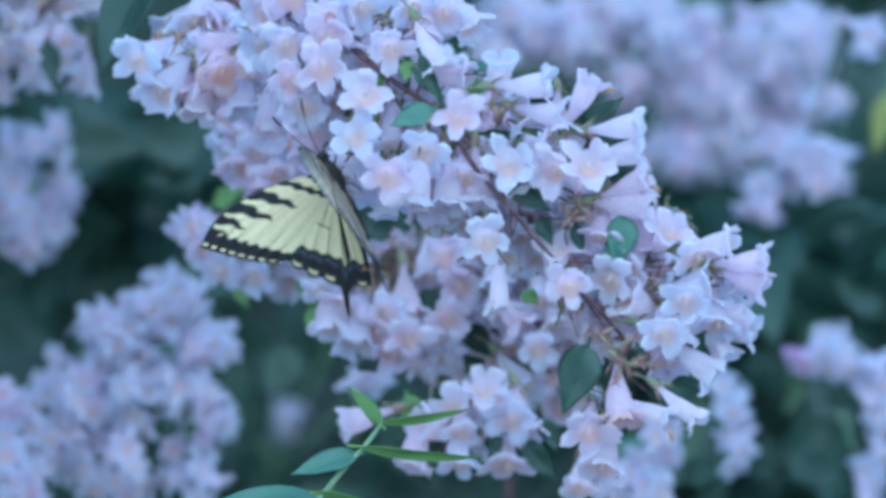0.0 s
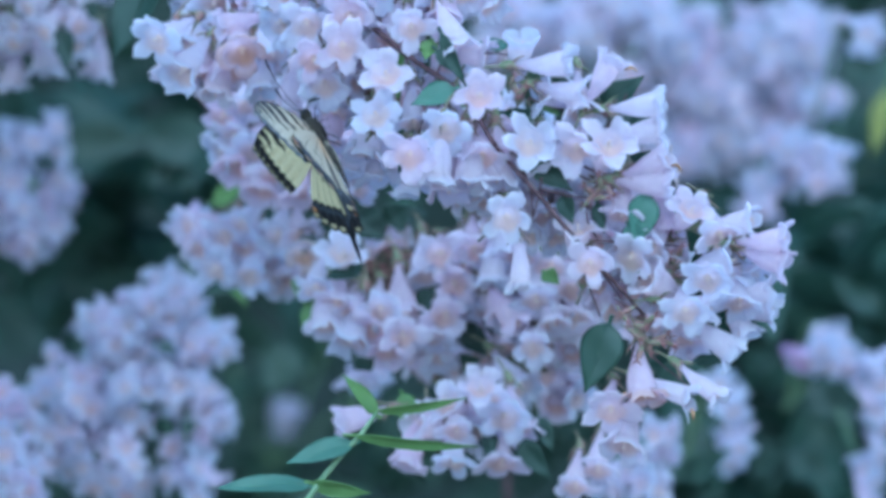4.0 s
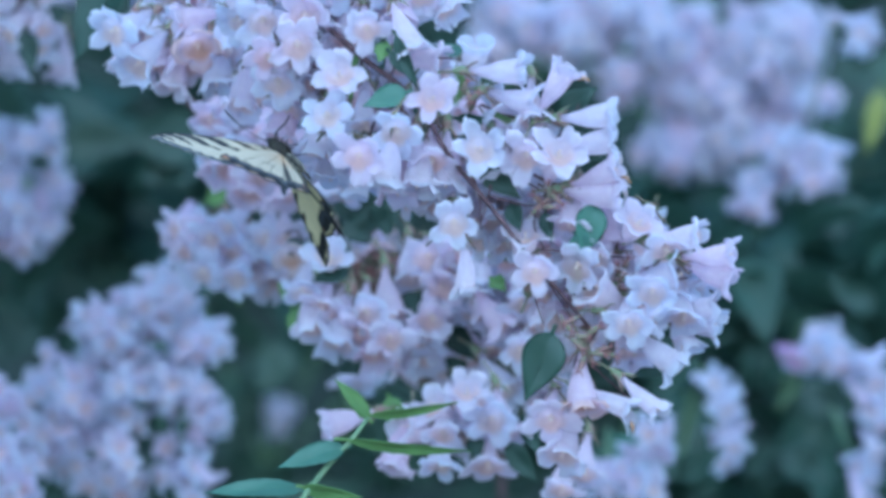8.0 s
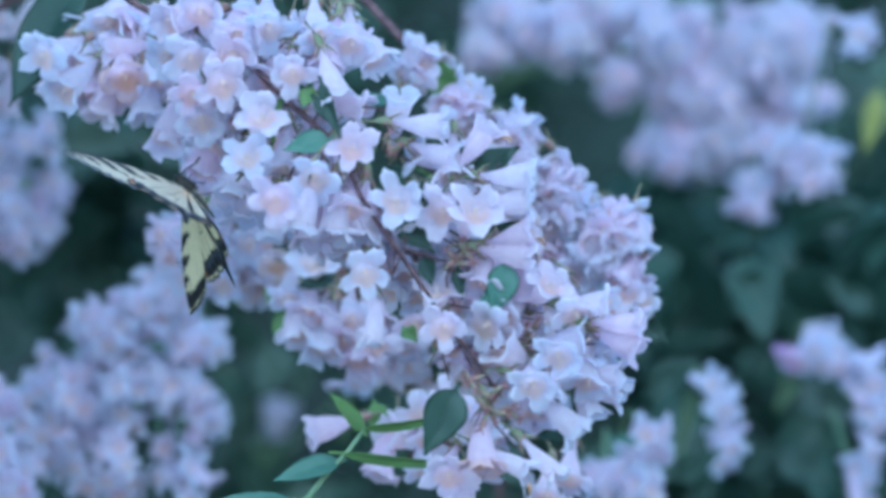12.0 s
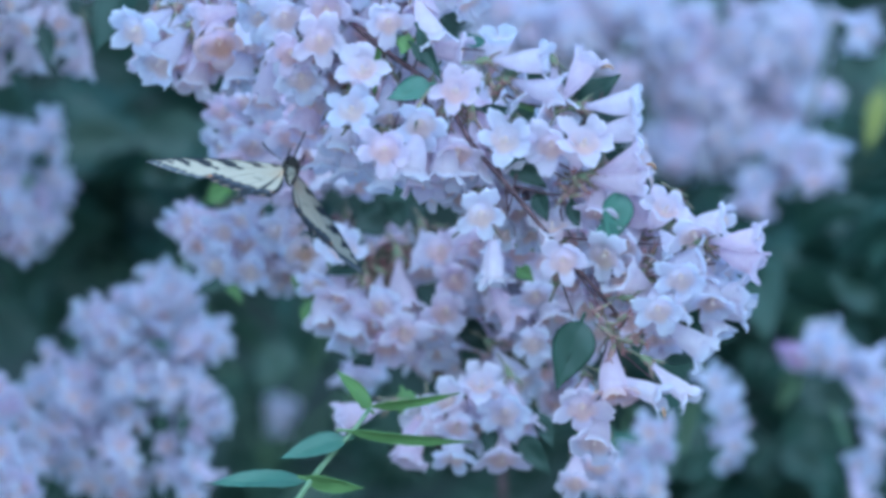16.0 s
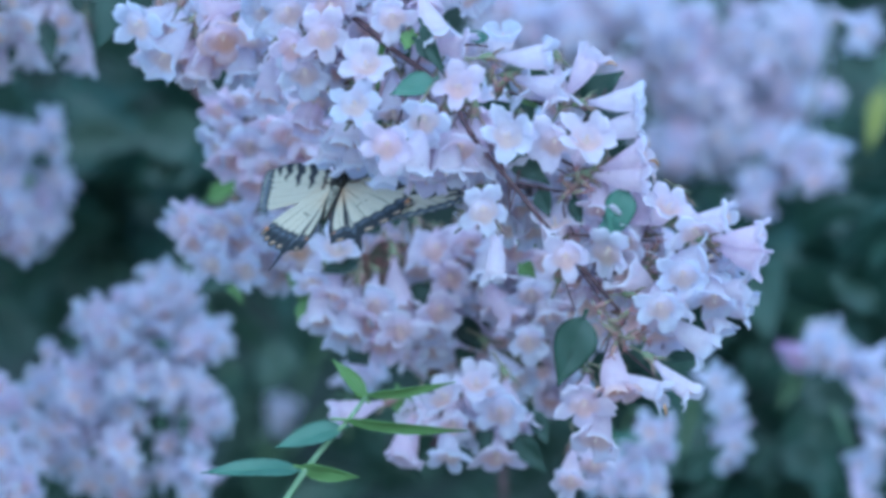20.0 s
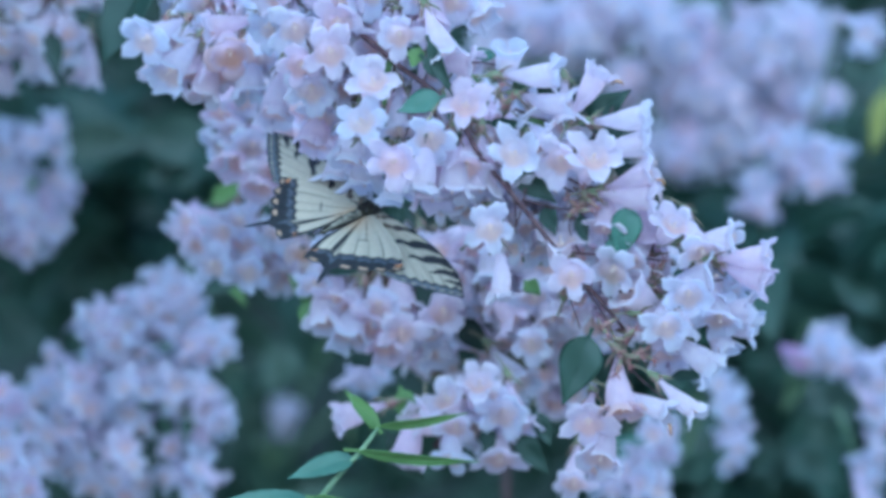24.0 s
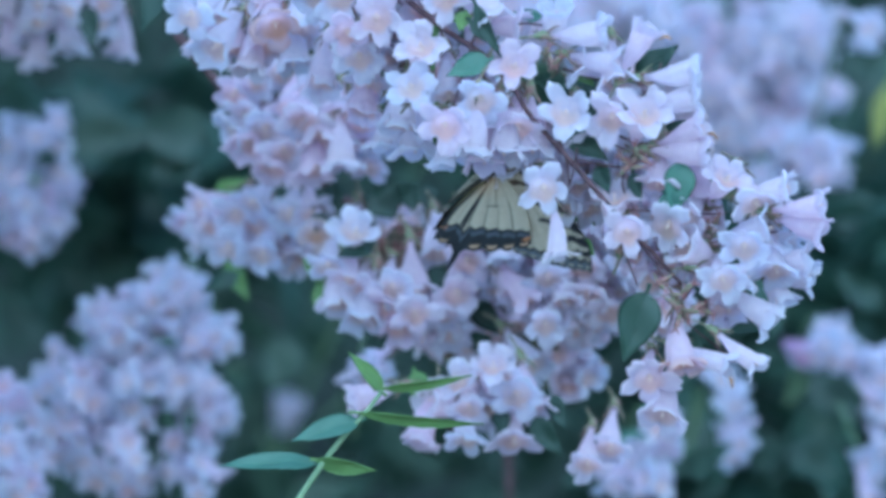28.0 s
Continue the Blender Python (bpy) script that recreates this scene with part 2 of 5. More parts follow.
def style_mesh():
    """Stamens and style that stand a little out of the mouth."""
    verts, faces = [], []
    for x, y, top in ((0.5, -0.5, -1.2), (-0.5, -0.5, -1.4), (0.5, 0.5, -1.8), (-0.5, 0.5, -1.6), (0, -0.2, 0.6)):
        base = len(verts)
        for z, r in ((-4.6, 0.14), (top - 1.0, 0.14), (top - 0.8, 0.28), (top - 0.2, 0.3), (top, 0.1)):
            for k in range(5):
                a = math.tau * k / 5
                verts.append(((x + r * math.cos(a)) / 1000, (y + r * math.sin(a)) / 1000, z / 1000))
        for i in range(4):
            for k in range(5):
                b, c = base + i * 5, (k + 1) % 5
                faces.append((b + k, b + c, b + 5 + c, b + 5 + k))
    return mesh_of("style", verts, faces, [STIGMA])


OPEN = [corolla_mesh("corolla", s) for s in range(1, 13)]
BELL = [corolla_mesh("corolla_trumpet", s, (32, 72), 1.15, 5.2) for s in range(31, 37)]
HALF = [corolla_mesh("corolla_bell", s, (35, 68), 1.3, 4.6) for s in range(21, 28)]
SLIM = [corolla_mesh("corolla_slim", s, (30, 75), 0.85, 5.2) for s in range(61, 65)]
SPENT = [corolla_mesh("corolla_spent", s, (20, 60), 1.2, 4.4, 1.0) for s in range(41, 43)]
ROSY = [corolla_mesh("corolla_rosy", 71, (20, 50), around=35, fine=False, rosy=True)]
PLAIN = [corolla_mesh("corolla_small", s, (0, 40), around=35, fine=False) for s in range(51, 58)]
CALYXES = [calyx_mesh(s) for s in range(3)]
STYLE = style_mesh()


def facing(at, way, tilt, roll=0.0, size=1.0):
    """A pose whose +z turns from the viewer's side (-y) by tilt degrees towards way (0 right, 90 up)."""
    a, t = radians(way), radians(tilt)
    d = Vector((math.sin(t) * math.cos(a), -math.cos(t), math.sin(t) * math.sin(a)))
    up = Vector((0, 0, 1)) if abs(d.z) < 0.95 else Vector((0, 1, 0))
    x = up.cross(d).normalized()
    y = d.cross(x)
    r = Matrix((x, y, d)).transposed().to_4x4()
    return Matrix.Translation(at) @ r @ Matrix.Rotation(radians(roll), 4, "Z") @ Matrix.Scale(size, 4)


def blossom(parent, at, way, tilt, rng, meshes, size=1.0, detail=True):
    roll = 126 + rng.uniform(-24, 24)
    fl = part("flower", rng.choice(meshes), parent, facing(at, way, tilt, roll, size))
    if detail:
        part("calyx", rng.choice(CALYXES), fl, None, "bristly green and reddish calyx on a thin stalk")
        part("style", STYLE, fl, None, "cream-yellow style and anthers in the throat")
    return fl


def leaf_mesh(name, length, width, mat, fold=0.25, droop=0.2, tip=1.6, serrate=0.0):
    """An ovate pointed leaf from the origin along +y, folded along its midrib, with a short stalk and a raised rib."""
    n, half = 14, 4
    verts, faces = [], []
    for i in range(n + 1):
        f = i / n
        w = 0.5 * width * (math.sin(math.pi * min(1, f ** 0.72)) ** 0.9) * (1 - 0.35 * f ** tip)
        if i in (0, n):
            w = 0.0003
        for k in range(-half, half + 1):
            g = k / half
            ww = w * (1 + serrate * ((i % 2) - 0.5) * abs(g))
            verts.append((ww * g, length * f, fold * abs(ww * g) - droop * length * f * f + 0.04 * width * math.sin(f * 9 + g * 2)))
    cols = 2 * half + 1
    for i in range(n):
        for k in range(cols - 1):
            b = i * cols + k
            faces.append((b, b + 1, b + cols + 1, b + cols))
    b0 = len(verts)
    for v in list(verts[:b0]):
        verts.append((v[0], v[1], v[2] - 0.00025))
    faces += [tuple(b0 + j for j in f[::-1]) for f in faces]
    for i in range(n):
        for k in (0, cols - 1):
            b = i * cols + k
            faces.append((b, b + cols, b0 + b + cols, b0 + b))
    base = len(verts)
    rib = [(-0.12, 0.02 * length), (0.0, 0.0)] + [(f, -droop * length * f * f) for f in (0.25, 0.5, 0.75, 0.97)]
    for j, (f, z) in enumerate(rib):
        r = 0.0006 * (1.1 - 0.15 * j)
        for k in range(4):
            a = math.tau * k / 4
            verts.append((r * math.cos(a), length * f, z + r * math.sin(a) - 0.0003))
    for j in range(len(rib) - 1):
        for k in range(4):
            b, c = base + j * 4, (k + 1) % 4
            faces.append((b + k, b + c, b + 4 + c, b + 4 + k))
    return mesh_of(name, verts, faces, [mat])


def leaf_on(parent, base, tip, width, mat, turn=0.0, fold=0.25, label="", droop=0.12, serrate=0.0):
    """A leaf from base to tip (metres, in the parent's space); turn: degrees about its own length."""
    a, b = Vector(base), Vector(tip)
    y = (b - a).normalized()
    toward = Vector((0, -1, 0.25))
    z = (toward - toward.dot(y) * y).normalized()
    x = y.cross(z)
    m = Matrix.Translation(a) @ Matrix((x, y, z)).transposed().to_4x4() @ Matrix.Rotation(radians(turn), 4, "Y")
    return part("leaf", leaf_mesh("leaf", (b - a).length, width, mat, fold, droop, serrate=serrate), parent, m, label)


def mm(x, y, z):
    return Vector((x / 1000, y / 1000, z / 1000))


def thing(name, at, label, category, group=""):
    ob = new(name)
    ob.empty_display_size = 0.02
    ob.location = at
    return tagged(ob, label, category, group)


def flowers_on(branch, rows, seed, meshes=None, sizes=(1.06, 1.3)):
    """Rows of (right, back, up) in millimetres, the way and the tilt in degrees of each blossom."""
    rng = random.Random(seed)
    for x, y, z, way, tilt in rows:
        kind = meshes or (OPEN if tilt < 52 else HALF)
        blossom(branch, mm(x, y, z), way + rng.uniform(-10, 10), max(0, tilt + rng.uniform(-4, 12)), rng, kind, rng.uniform(*sizes))


def cloud_of_flowers(branch, at, size, count, seed, detail=False, meshes=None, scale=1.0, drop=0.5):
    """Blossoms strewn through an uneven bunch (metres in the branch's space), tumbling outwards and, by drop, down."""
    rng = random.Random(seed)
    cx, cy, cz = at
    sx, sy, sz = size
    for i in range(count):
        a = 2.39996 * i + rng.uniform(-0.6, 0.6)
        h = ((i + 0.5) / count) ** 0.5 * rng.uniform(0.85, 1.12)
        u, v = h * math.cos(a), h * math.sin(a)
        p = Vector((cx + sx * u, cy + sy * (0.7 * h * h - 0.5 + rng.uniform(-0.4, 0.4)), cz + sz * v))
        way = math.degrees(math.atan2(v * sz - drop * sz, u * sx)) + rng.uniform(-50, 50)
        tilt = min(88, max(5, 20 + 45 * h + rng.uniform(-25, 25)))
        blossom(branch, p, way, tilt, rng, meshes or PLAIN, scale * rng.uniform(0.86, 1.14), detail)


def young_fruit_mesh(seed):
    """A slim bristly young fruit left when the blossom has dropped, on its stalk."""
    rng = random.Random(seed)
    path = [(0, 0, 0), (0.2, 0, -2.2), (0.5, 0.2, -5), (0.4, 0.8, -8.5), (0, 1.6, -12)]
    verts, faces, slots = [], [], []

    def add(pts, radii, sides, slot):
        pts = [Vector(p) for p in pts]
        base = len(verts)
        for i, p in enumerate(pts):
            d = (pts[min(i + 1, len(pts) - 1)] - pts[max(i - 1, 0)]).normalized()
            u = d.orthogonal().normalized()
            w = d.cross(u)
            for k in range(sides):
                a = math.tau * k / sides
                verts.append((p + radii[i] * (math.cos(a) * u + math.sin(a) * w)) / 1000)
        for i in range(len(pts) - 1):
            for k in range(sides):
                b, c = base + i * sides, (k + 1) % sides
                faces.append((b + k, b + c, b + sides + c, b + sides + k))
                slots.append(slot)

    add(path, [0.5, 1.4, 1.5, 0.6, 0.35], 7, 0)
    for n in range(5):
        a = math.tau * n / 5 + rng.uniform(-0.3, 0.3)
        c, q = math.cos(a), math.sin(a)
        add([(0.4 * c, 0.4 * q, -0.3), (1.8 * c, 1.8 * q, 1.8), (3.4 * c, 3.4 * q, 3.2)], [0.4, 0.3, 0.08], 4, 1)
    for n in range(20):
        a, z = rng.uniform(0, math.tau), rng.uniform(-6.5, -1)
        c, q = math.cos(a), math.sin(a)
        add([(1.1 * c, 1.1 * q, z), (3.2 * c, 3.2 * q, z + rng.uniform(0, 1.6))], [0.15, 0.05], 3, 1)
    return mesh_of("young_fruit", verts, faces, [CALYX, BRISTLE], slots=slots)


FRUITS = [young_fruit_mesh(s) for s in range(3)]


def fruits_on(branch, rows, seed):
    rng = random.Random(seed)
    for x, y, z, way, tilt in rows:
        part("young_fruit", rng.choice(FRUITS), branch, facing(mm(x, y, z), way + rng.uniform(-15, 15), tilt, rng.uniform(0, 360), rng.uniform(0.5, 0.68)), "bristly reddish green young fruit")


def stems_into(branch, roots, ends, radius=0.0009, mat=None):
    for a, b in zip(roots, ends):
        a, b = Vector(a), Vector(b)
        mid = (a + b) / 2 + Vector((0, 0, 0.15 * (b - a).length))
        path = smooth_path([a, mid, b], 5)
        part("twig", tube_mesh("twig", path, [radius * (1.3 - 0.6 * i / len(path)) for i in range(len(path))], mat or BARK, 6), branch)


# ---- ground and far shade backdrop ----
def ground():
    n, verts, faces = 40, [], []
    for i in range(n + 1):
        for j in range(n + 1):
            x, y = (2 * i / n - 1), (2 * j / n - 1)
            x, y = 400 * x * abs(x) ** 1.5, 400 * y * abs(y) ** 1.5
            verts.append((x, y, 0.04 * noise.noise((x * 0.7, y * 0.7, 0))))
    for i in range(n):
        for j in range(n):
            b = i * (n + 1) + j
            faces.append((b, b + n + 1, b + n + 2, b + 1))
    tagged(new("ground", mesh_of("ground", verts, faces, [SOIL])), "bare dry grey-brown garden soil under the shrubs", "ground", kind="structure")


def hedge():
    """A dark backdrop sheet far behind, coloured as the shrub's deep shade: an uneven mass from the ground up."""
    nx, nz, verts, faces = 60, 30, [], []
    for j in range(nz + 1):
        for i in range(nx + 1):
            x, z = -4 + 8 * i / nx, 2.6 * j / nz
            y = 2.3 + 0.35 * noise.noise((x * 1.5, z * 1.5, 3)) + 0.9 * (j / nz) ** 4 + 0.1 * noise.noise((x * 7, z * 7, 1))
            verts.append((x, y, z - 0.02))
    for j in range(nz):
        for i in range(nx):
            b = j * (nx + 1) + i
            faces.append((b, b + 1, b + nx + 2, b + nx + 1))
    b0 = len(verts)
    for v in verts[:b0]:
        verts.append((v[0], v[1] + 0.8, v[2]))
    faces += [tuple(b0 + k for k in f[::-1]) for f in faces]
    tagged(new("hedge", mesh_of("hedge", verts, faces, [HEDGE_SHADE])), "dark green backdrop sheet coloured as the shrub's deep shade", "hedge", kind="stuff")


def foliage(name, label, count, seed, xs, ys, zs, mat, size=(0.03, 0.06)):
    """Loose dark leaves of the shrub's inside, joined: too many to count."""
    rng = random.Random(seed)
    src = leaf_mesh("src", 1.0, 0.55, mat, 0.3, 0.25)
    sv = [v.co.copy() for v in src.vertices]
    keep = 15 * 9
    sf = [tuple(p.vertices) for p in src.polygons if max(p.vertices) < keep]
    bpy.data.meshes.remove(src)
    verts, faces = [], []
    for _ in range(count):
        s = rng.uniform(*size)
        u, v, w = (rng.uniform(-1, 1) for _ in range(3))
        swell = (abs(u) ** 3 + abs(v) ** 3 + abs(w) ** 3) ** (1 / 3)
        if swell > 1:
            u, v, w = u / swell, v / swell, w / swell
        at = Vector([sum(r) / 2 + (r[1] - r[0]) / 2 * k * rng.uniform(0.9, 1.06) for r, k in ((xs, u), (ys, v), (zs, w))])
        r = Euler((rng.uniform(-1.2, 0.9), rng.uniform(-0.8, 0.8), rng.uniform(0, math.tau))).to_matrix()
        b = len(verts)
        verts += [at + r @ (v * s) for v in sv[:keep]]
        faces += [tuple(b + k for k in f) for f in sf]
    return tagged(new(name, mesh_of(name, verts, faces, [mat])), label, "foliage", kind="stuff")


def cane(points, radius):
    """A woody cane of the shrub, from the soil up to where a branch arches over."""
    path = smooth_path(points, 8)
    n = len(path)
    ob = thing("shrub_cane", points[0], "slender grey-brown woody cane rising from the soil", "cane", "canes of the shrub")
    part("stem", tube_mesh("stem", [p - Vector(points[0]) for p in path], [radius * (1.2 - 0.7 * i / n) for i in range(n)], BARK), ob)
    return ob


ground()
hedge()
cane(((-0.46, 0.42, -0.03), (-0.43, 0.36, 0.6), (-0.38, 0.22, 1.15), (-0.26, 0.1, 1.36), (-0.115, 0.045, 1.306)), 0.004)
cane(((-0.5, 0.5, -0.03), (-0.47, 0.45, 0.7), (-0.36, 0.32, 1.3), (-0.2, 0.24, 1.4), (-0.09, 0.2, 1.33)), 0.004)
cane(((0.5, 0.6, -0.03), (0.46, 0.6, 0.7), (0.36, 0.5, 1.3), (0.2, 0.35, 1.42), (0.02, 0.2, 1.34)), 0.004)
cane(((0.02, 0.62, -0.03), (0.03, 0.57, 0.6), (0.024, 0.48, 1.17), (0.0, 0.39, 1.172), (-0.024, 0.345, 1.155)), 0.0016)
foliage("shrub_foliage", "mid-green leaves behind the branch tip", 420, 9, (0.07, 0.27), (0.72, 1.0), (1.02, 1.23), LEAF, (0.03, 0.06))
foliage("shrub_foliage", "mid-green leaves in the gap beside the blossoms", 90, 10, (-0.24, -0.08), (0.8, 1.05), (1.19, 1.27), LEAF, (0.04, 0.07))
# the third mass is added out of view, to shade the low blossoms
foliage("shrub_foliage", "unseen dark green leaves added above the low blossoms to shade them", 2400, 8, (-0.6, -0.08), (0.2, 0.48), (1.34, 1.52), FAR_LEAF, (0.03, 0.06))
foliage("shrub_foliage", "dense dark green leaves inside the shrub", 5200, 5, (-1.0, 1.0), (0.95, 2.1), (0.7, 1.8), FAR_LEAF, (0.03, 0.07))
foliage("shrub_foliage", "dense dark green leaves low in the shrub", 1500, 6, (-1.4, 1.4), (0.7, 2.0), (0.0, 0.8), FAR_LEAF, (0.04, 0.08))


# ---- far bunches of blossom ----
def far_spray(label, at, bunches, seed, leaves=(), detail=False, meshes=None, drop=0.5):
    """A blossoming spray of the same shrub, further back: bunches of (right, back, up, half width, half height, count) in millimetres."""
    ob = thing("blossom_spray", at, label, "flowers", "background blossom sprays")
    root = mm(bunches[0][0] - 10, 160, bunches[0][2] - 30)
    for i, (x, y, z, w, h, n) in enumerate(bunches):
        cloud_of_flowers(ob, mm(x, y, z), (w / 1000, 0.5 * (w + h) / 1000, h / 1000), n, seed + i, detail, meshes, 1.0, drop)
    stems_into(ob, [root] * len(bunches), [mm(x, y + 0.2 * w, z) for x, y, z, w, h, n in bunches], 0.0008, GREEN_STEM)
    for bx, by, bz, tx, ty, tz, w, mat in leaves:
        leaf_on(ob, mm(bx, by, bz), mm(tx, ty, tz), w / 1000, mat)
    return ob


far_spray("full pale pink blossom bunch, slightly blurred, low on the shrub", (-0.1277, 0.4300, 1.1477), [
    (1, 0, 19, 17, 14, 20), (22, 0, 30, 16, 15, 18), (-15, 0, -4, 20, 17, 17), (11, 0, -4, 22, 20, 17),
    (36, 0, 15, 11, 9, 8), (37, 0, -11, 9, 15, 10), (4, 0, -31, 28, 17, 15), (28, 0, -39, 17, 13, 6),
    (-21, 0, -24, 13, 13, 10),
], 100, [(25, 20, 6, 48, 12, 8, 9, LEAF), (31, 0, -9, 29, -8, -24, 7, LEAF), (-33, 30, -21, -15, 22, -38, 9, LEAF), (2, 6, -12, 20, -2, -24, 13, LEAF), (14, 8, -22, 24, 0, -44, 12, LEAF), (-8, 8, -20, 6, 0, -34, 11, LEAF), (-28, 8, -8, -14, 0, -22, 10, LEAF), (36, 8, 2, 22, 0, -8, 10, LEAF)], drop=0.0)
far_spray("pale pink blossom bunch at the shrub's edge", (-0.1629, 0.3800, 1.1192), [
    (-3, 0, 11, 10, 19, 10), (4, 0, -9, 13, 13, 9), (-4, 0, -13, 11, 11, 6),
], 130, [])
far_spray("bluish white blossom bunch, blurred, beside dark leaves", (-0.1700, 0.5500, 1.2234), [
    (1, 0, 19, 13, 14, 9), (2, 0, -12, 15, 16, 13), (-8, 0, 2, 14, 14, 8), (14, 0, 2, 5, 9, 3),
], 150, [(12, 0, 12, 3, -8, 9, 9, LEAF)], drop=-0.6)
far_spray("large pale lilac blossom bunch, blurred, high in the shrub", (0.1205, 0.8000, 1.2752), [
    (-83, 0, 31, 25, 13, 18), (-62, 0, 21, 26, 16, 22), (-36, 0, 34, 21, 16, 18), (-14, 0, 21, 23, 23, 26),
    (3, 0, -5, 28, 21, 30), (-10, 0, -31, 21, 16, 16), (35, 0, 16, 26, 23, 30), (47, 0, 23, 16, 16, 12),
    (47, 0, -8, 16, 16, 14), (-31, 0, 0, 16, 13, 10), (16, 0, -23, 23, 16, 18), (-96, 0, 16, 13, 10, 6),
], 200, [(-29, 60, 7, -16, 52, -12, 13, FAR_LEAF), (7, 30, 17, 12, 22, -7, 10, LEAF)], drop=-0.1)
far_spray("lilac-white blossom cluster with orange throats, blurred", (0.1568, 0.6200, 1.2337), [
    (0, 0, 0, 16, 14, 11), (-22, 0, -12, 10, 11, 6), (-14, 0, 7, 12, 10, 6),
], 230, [(4, 20, 17, 15, 12, 13, 14, LEAF)])
far_spray("single pale pink blossom spray, blurred", (0.1727, 0.5500, 1.2847), [
    (2, 0, 0, 10, 7, 4),
], 240, [(27, 200, -15, 20, 192, -43, 11, YELLOW), (-5, 30, -7, 11, 22, -17, 14, LEAF)])
ROSY_SPRAY = far_spray("pale lilac blossom bunch, blurred, over green leaves", (0.1658, 0.5500, 1.1493), [
    (-5, 0, 8, 14, 10, 8), (12, 0, -5, 10, 14, 6), (14, 0, -25, 9, 14, 4), (9, 0, -46, 12, 12, 4),
], 250, [(-10, 60, -6, 9, 52, -25, 21, LEAF), (21, 80, 22, 1, 72, 37, 14, LEAF), (-18, 80, -36, 1, 72, -50, 19, LEAF)])
blossom(ROSY_SPRAY, mm(-21, -2, 5.9), 200, 55, random.Random(9), ROSY, 0.95, False)
far_spray("few hanging pale blossoms, blurred", (0.1144, 0.5000, 1.1279), [
    (0, 0, 6, 8, 8, 4), (2, 0, -9, 7, 7, 3), (-5, 0, 16, 5, 5, 1),
], 270, [(13, 60, -21, 26, 52, -11, 11, LEAF), (-6, 60, 14, -18, 52, 26, 14, LEAF)])
far_spray("pale blossom pair with green leaves, blurred", (0.0810, 0.4000, 1.1248), [
    (1, 0, 0, 9, 9, 5), (-16, 0, -13, 9, 9, 4), (-2, 0, -17, 11, 6, 4),
], 280, [(-12, 30, 1, 7, 22, -14, 13, TEAL), (13, 40, -15, 30, 32, -3, 13, LEAF), (2, 40, 18, 21, 32, 32, 15, LEAF)])
far_spray("bluish white blossoms, blurred, deep in the shrub", (-0.0888, 0.3000, 1.2043), [
    (0, 0, 0, 6, 11, 6),
], 290, [(6, 0, 12, 17, -8, 18, 8, YOUNG), (14, 0, -16, 2, -8, -22, 8, LEAF), (10, 10, -12, 18, 2, -25, 8, YOUNG)])
far_spray("faint lilac blossoms in deep shade", (-0.0795, 1.0000, 1.1135), [
    (0, 0, 0, 11, 8, 4), (-81, 120, 100, 11, 11, 5), (292, 200, 103, 11, 7, 3), (162, 0, 210, 17, 11, 6),
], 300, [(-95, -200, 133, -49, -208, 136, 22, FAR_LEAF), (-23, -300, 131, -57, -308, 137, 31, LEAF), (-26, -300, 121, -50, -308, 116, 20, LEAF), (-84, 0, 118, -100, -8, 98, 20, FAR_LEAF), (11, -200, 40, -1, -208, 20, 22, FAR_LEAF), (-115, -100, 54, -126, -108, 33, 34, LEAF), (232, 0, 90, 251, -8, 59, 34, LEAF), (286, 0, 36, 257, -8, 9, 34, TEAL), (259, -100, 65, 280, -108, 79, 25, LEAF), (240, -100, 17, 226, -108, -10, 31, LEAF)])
far_spray("few bluish white blossoms, blurred, low behind the branch", (-0.0249, 0.3400, 1.1511), [
    (-1, 0, 1, 7, 4, 4),
], 320, [])


# ---- the branches behind and the near branch ----
NEAR_BRANCH = thing("flowering_branch", (0.0200, 0.0000, 1.2243), "arching beauty bush branch crowded with pale pink bell blossoms", "branch")
flowers_on(NEAR_BRANCH, (
    (-100.0, 93, 47.9, 250, 54), (-114.9, 98, 37.2, 215, 69), (-108.3, 93, 34.2, 235, 54), (-104.7, 96, 25.2, 255, 59), (-92.6, 90, 25.9, 270, 54),
    (-80.6, 83, 31.2, 270, 59), (-114.9, 98, 26.1, 250, 82), (-99.1, 93, 18.8, 270, 82), (-84.3, 88, 20.4, 270, 69), (-108.8, 103, 45.6, 220, 74),
    (-73.4, 86, 21.3, 270, 74),
), 400)
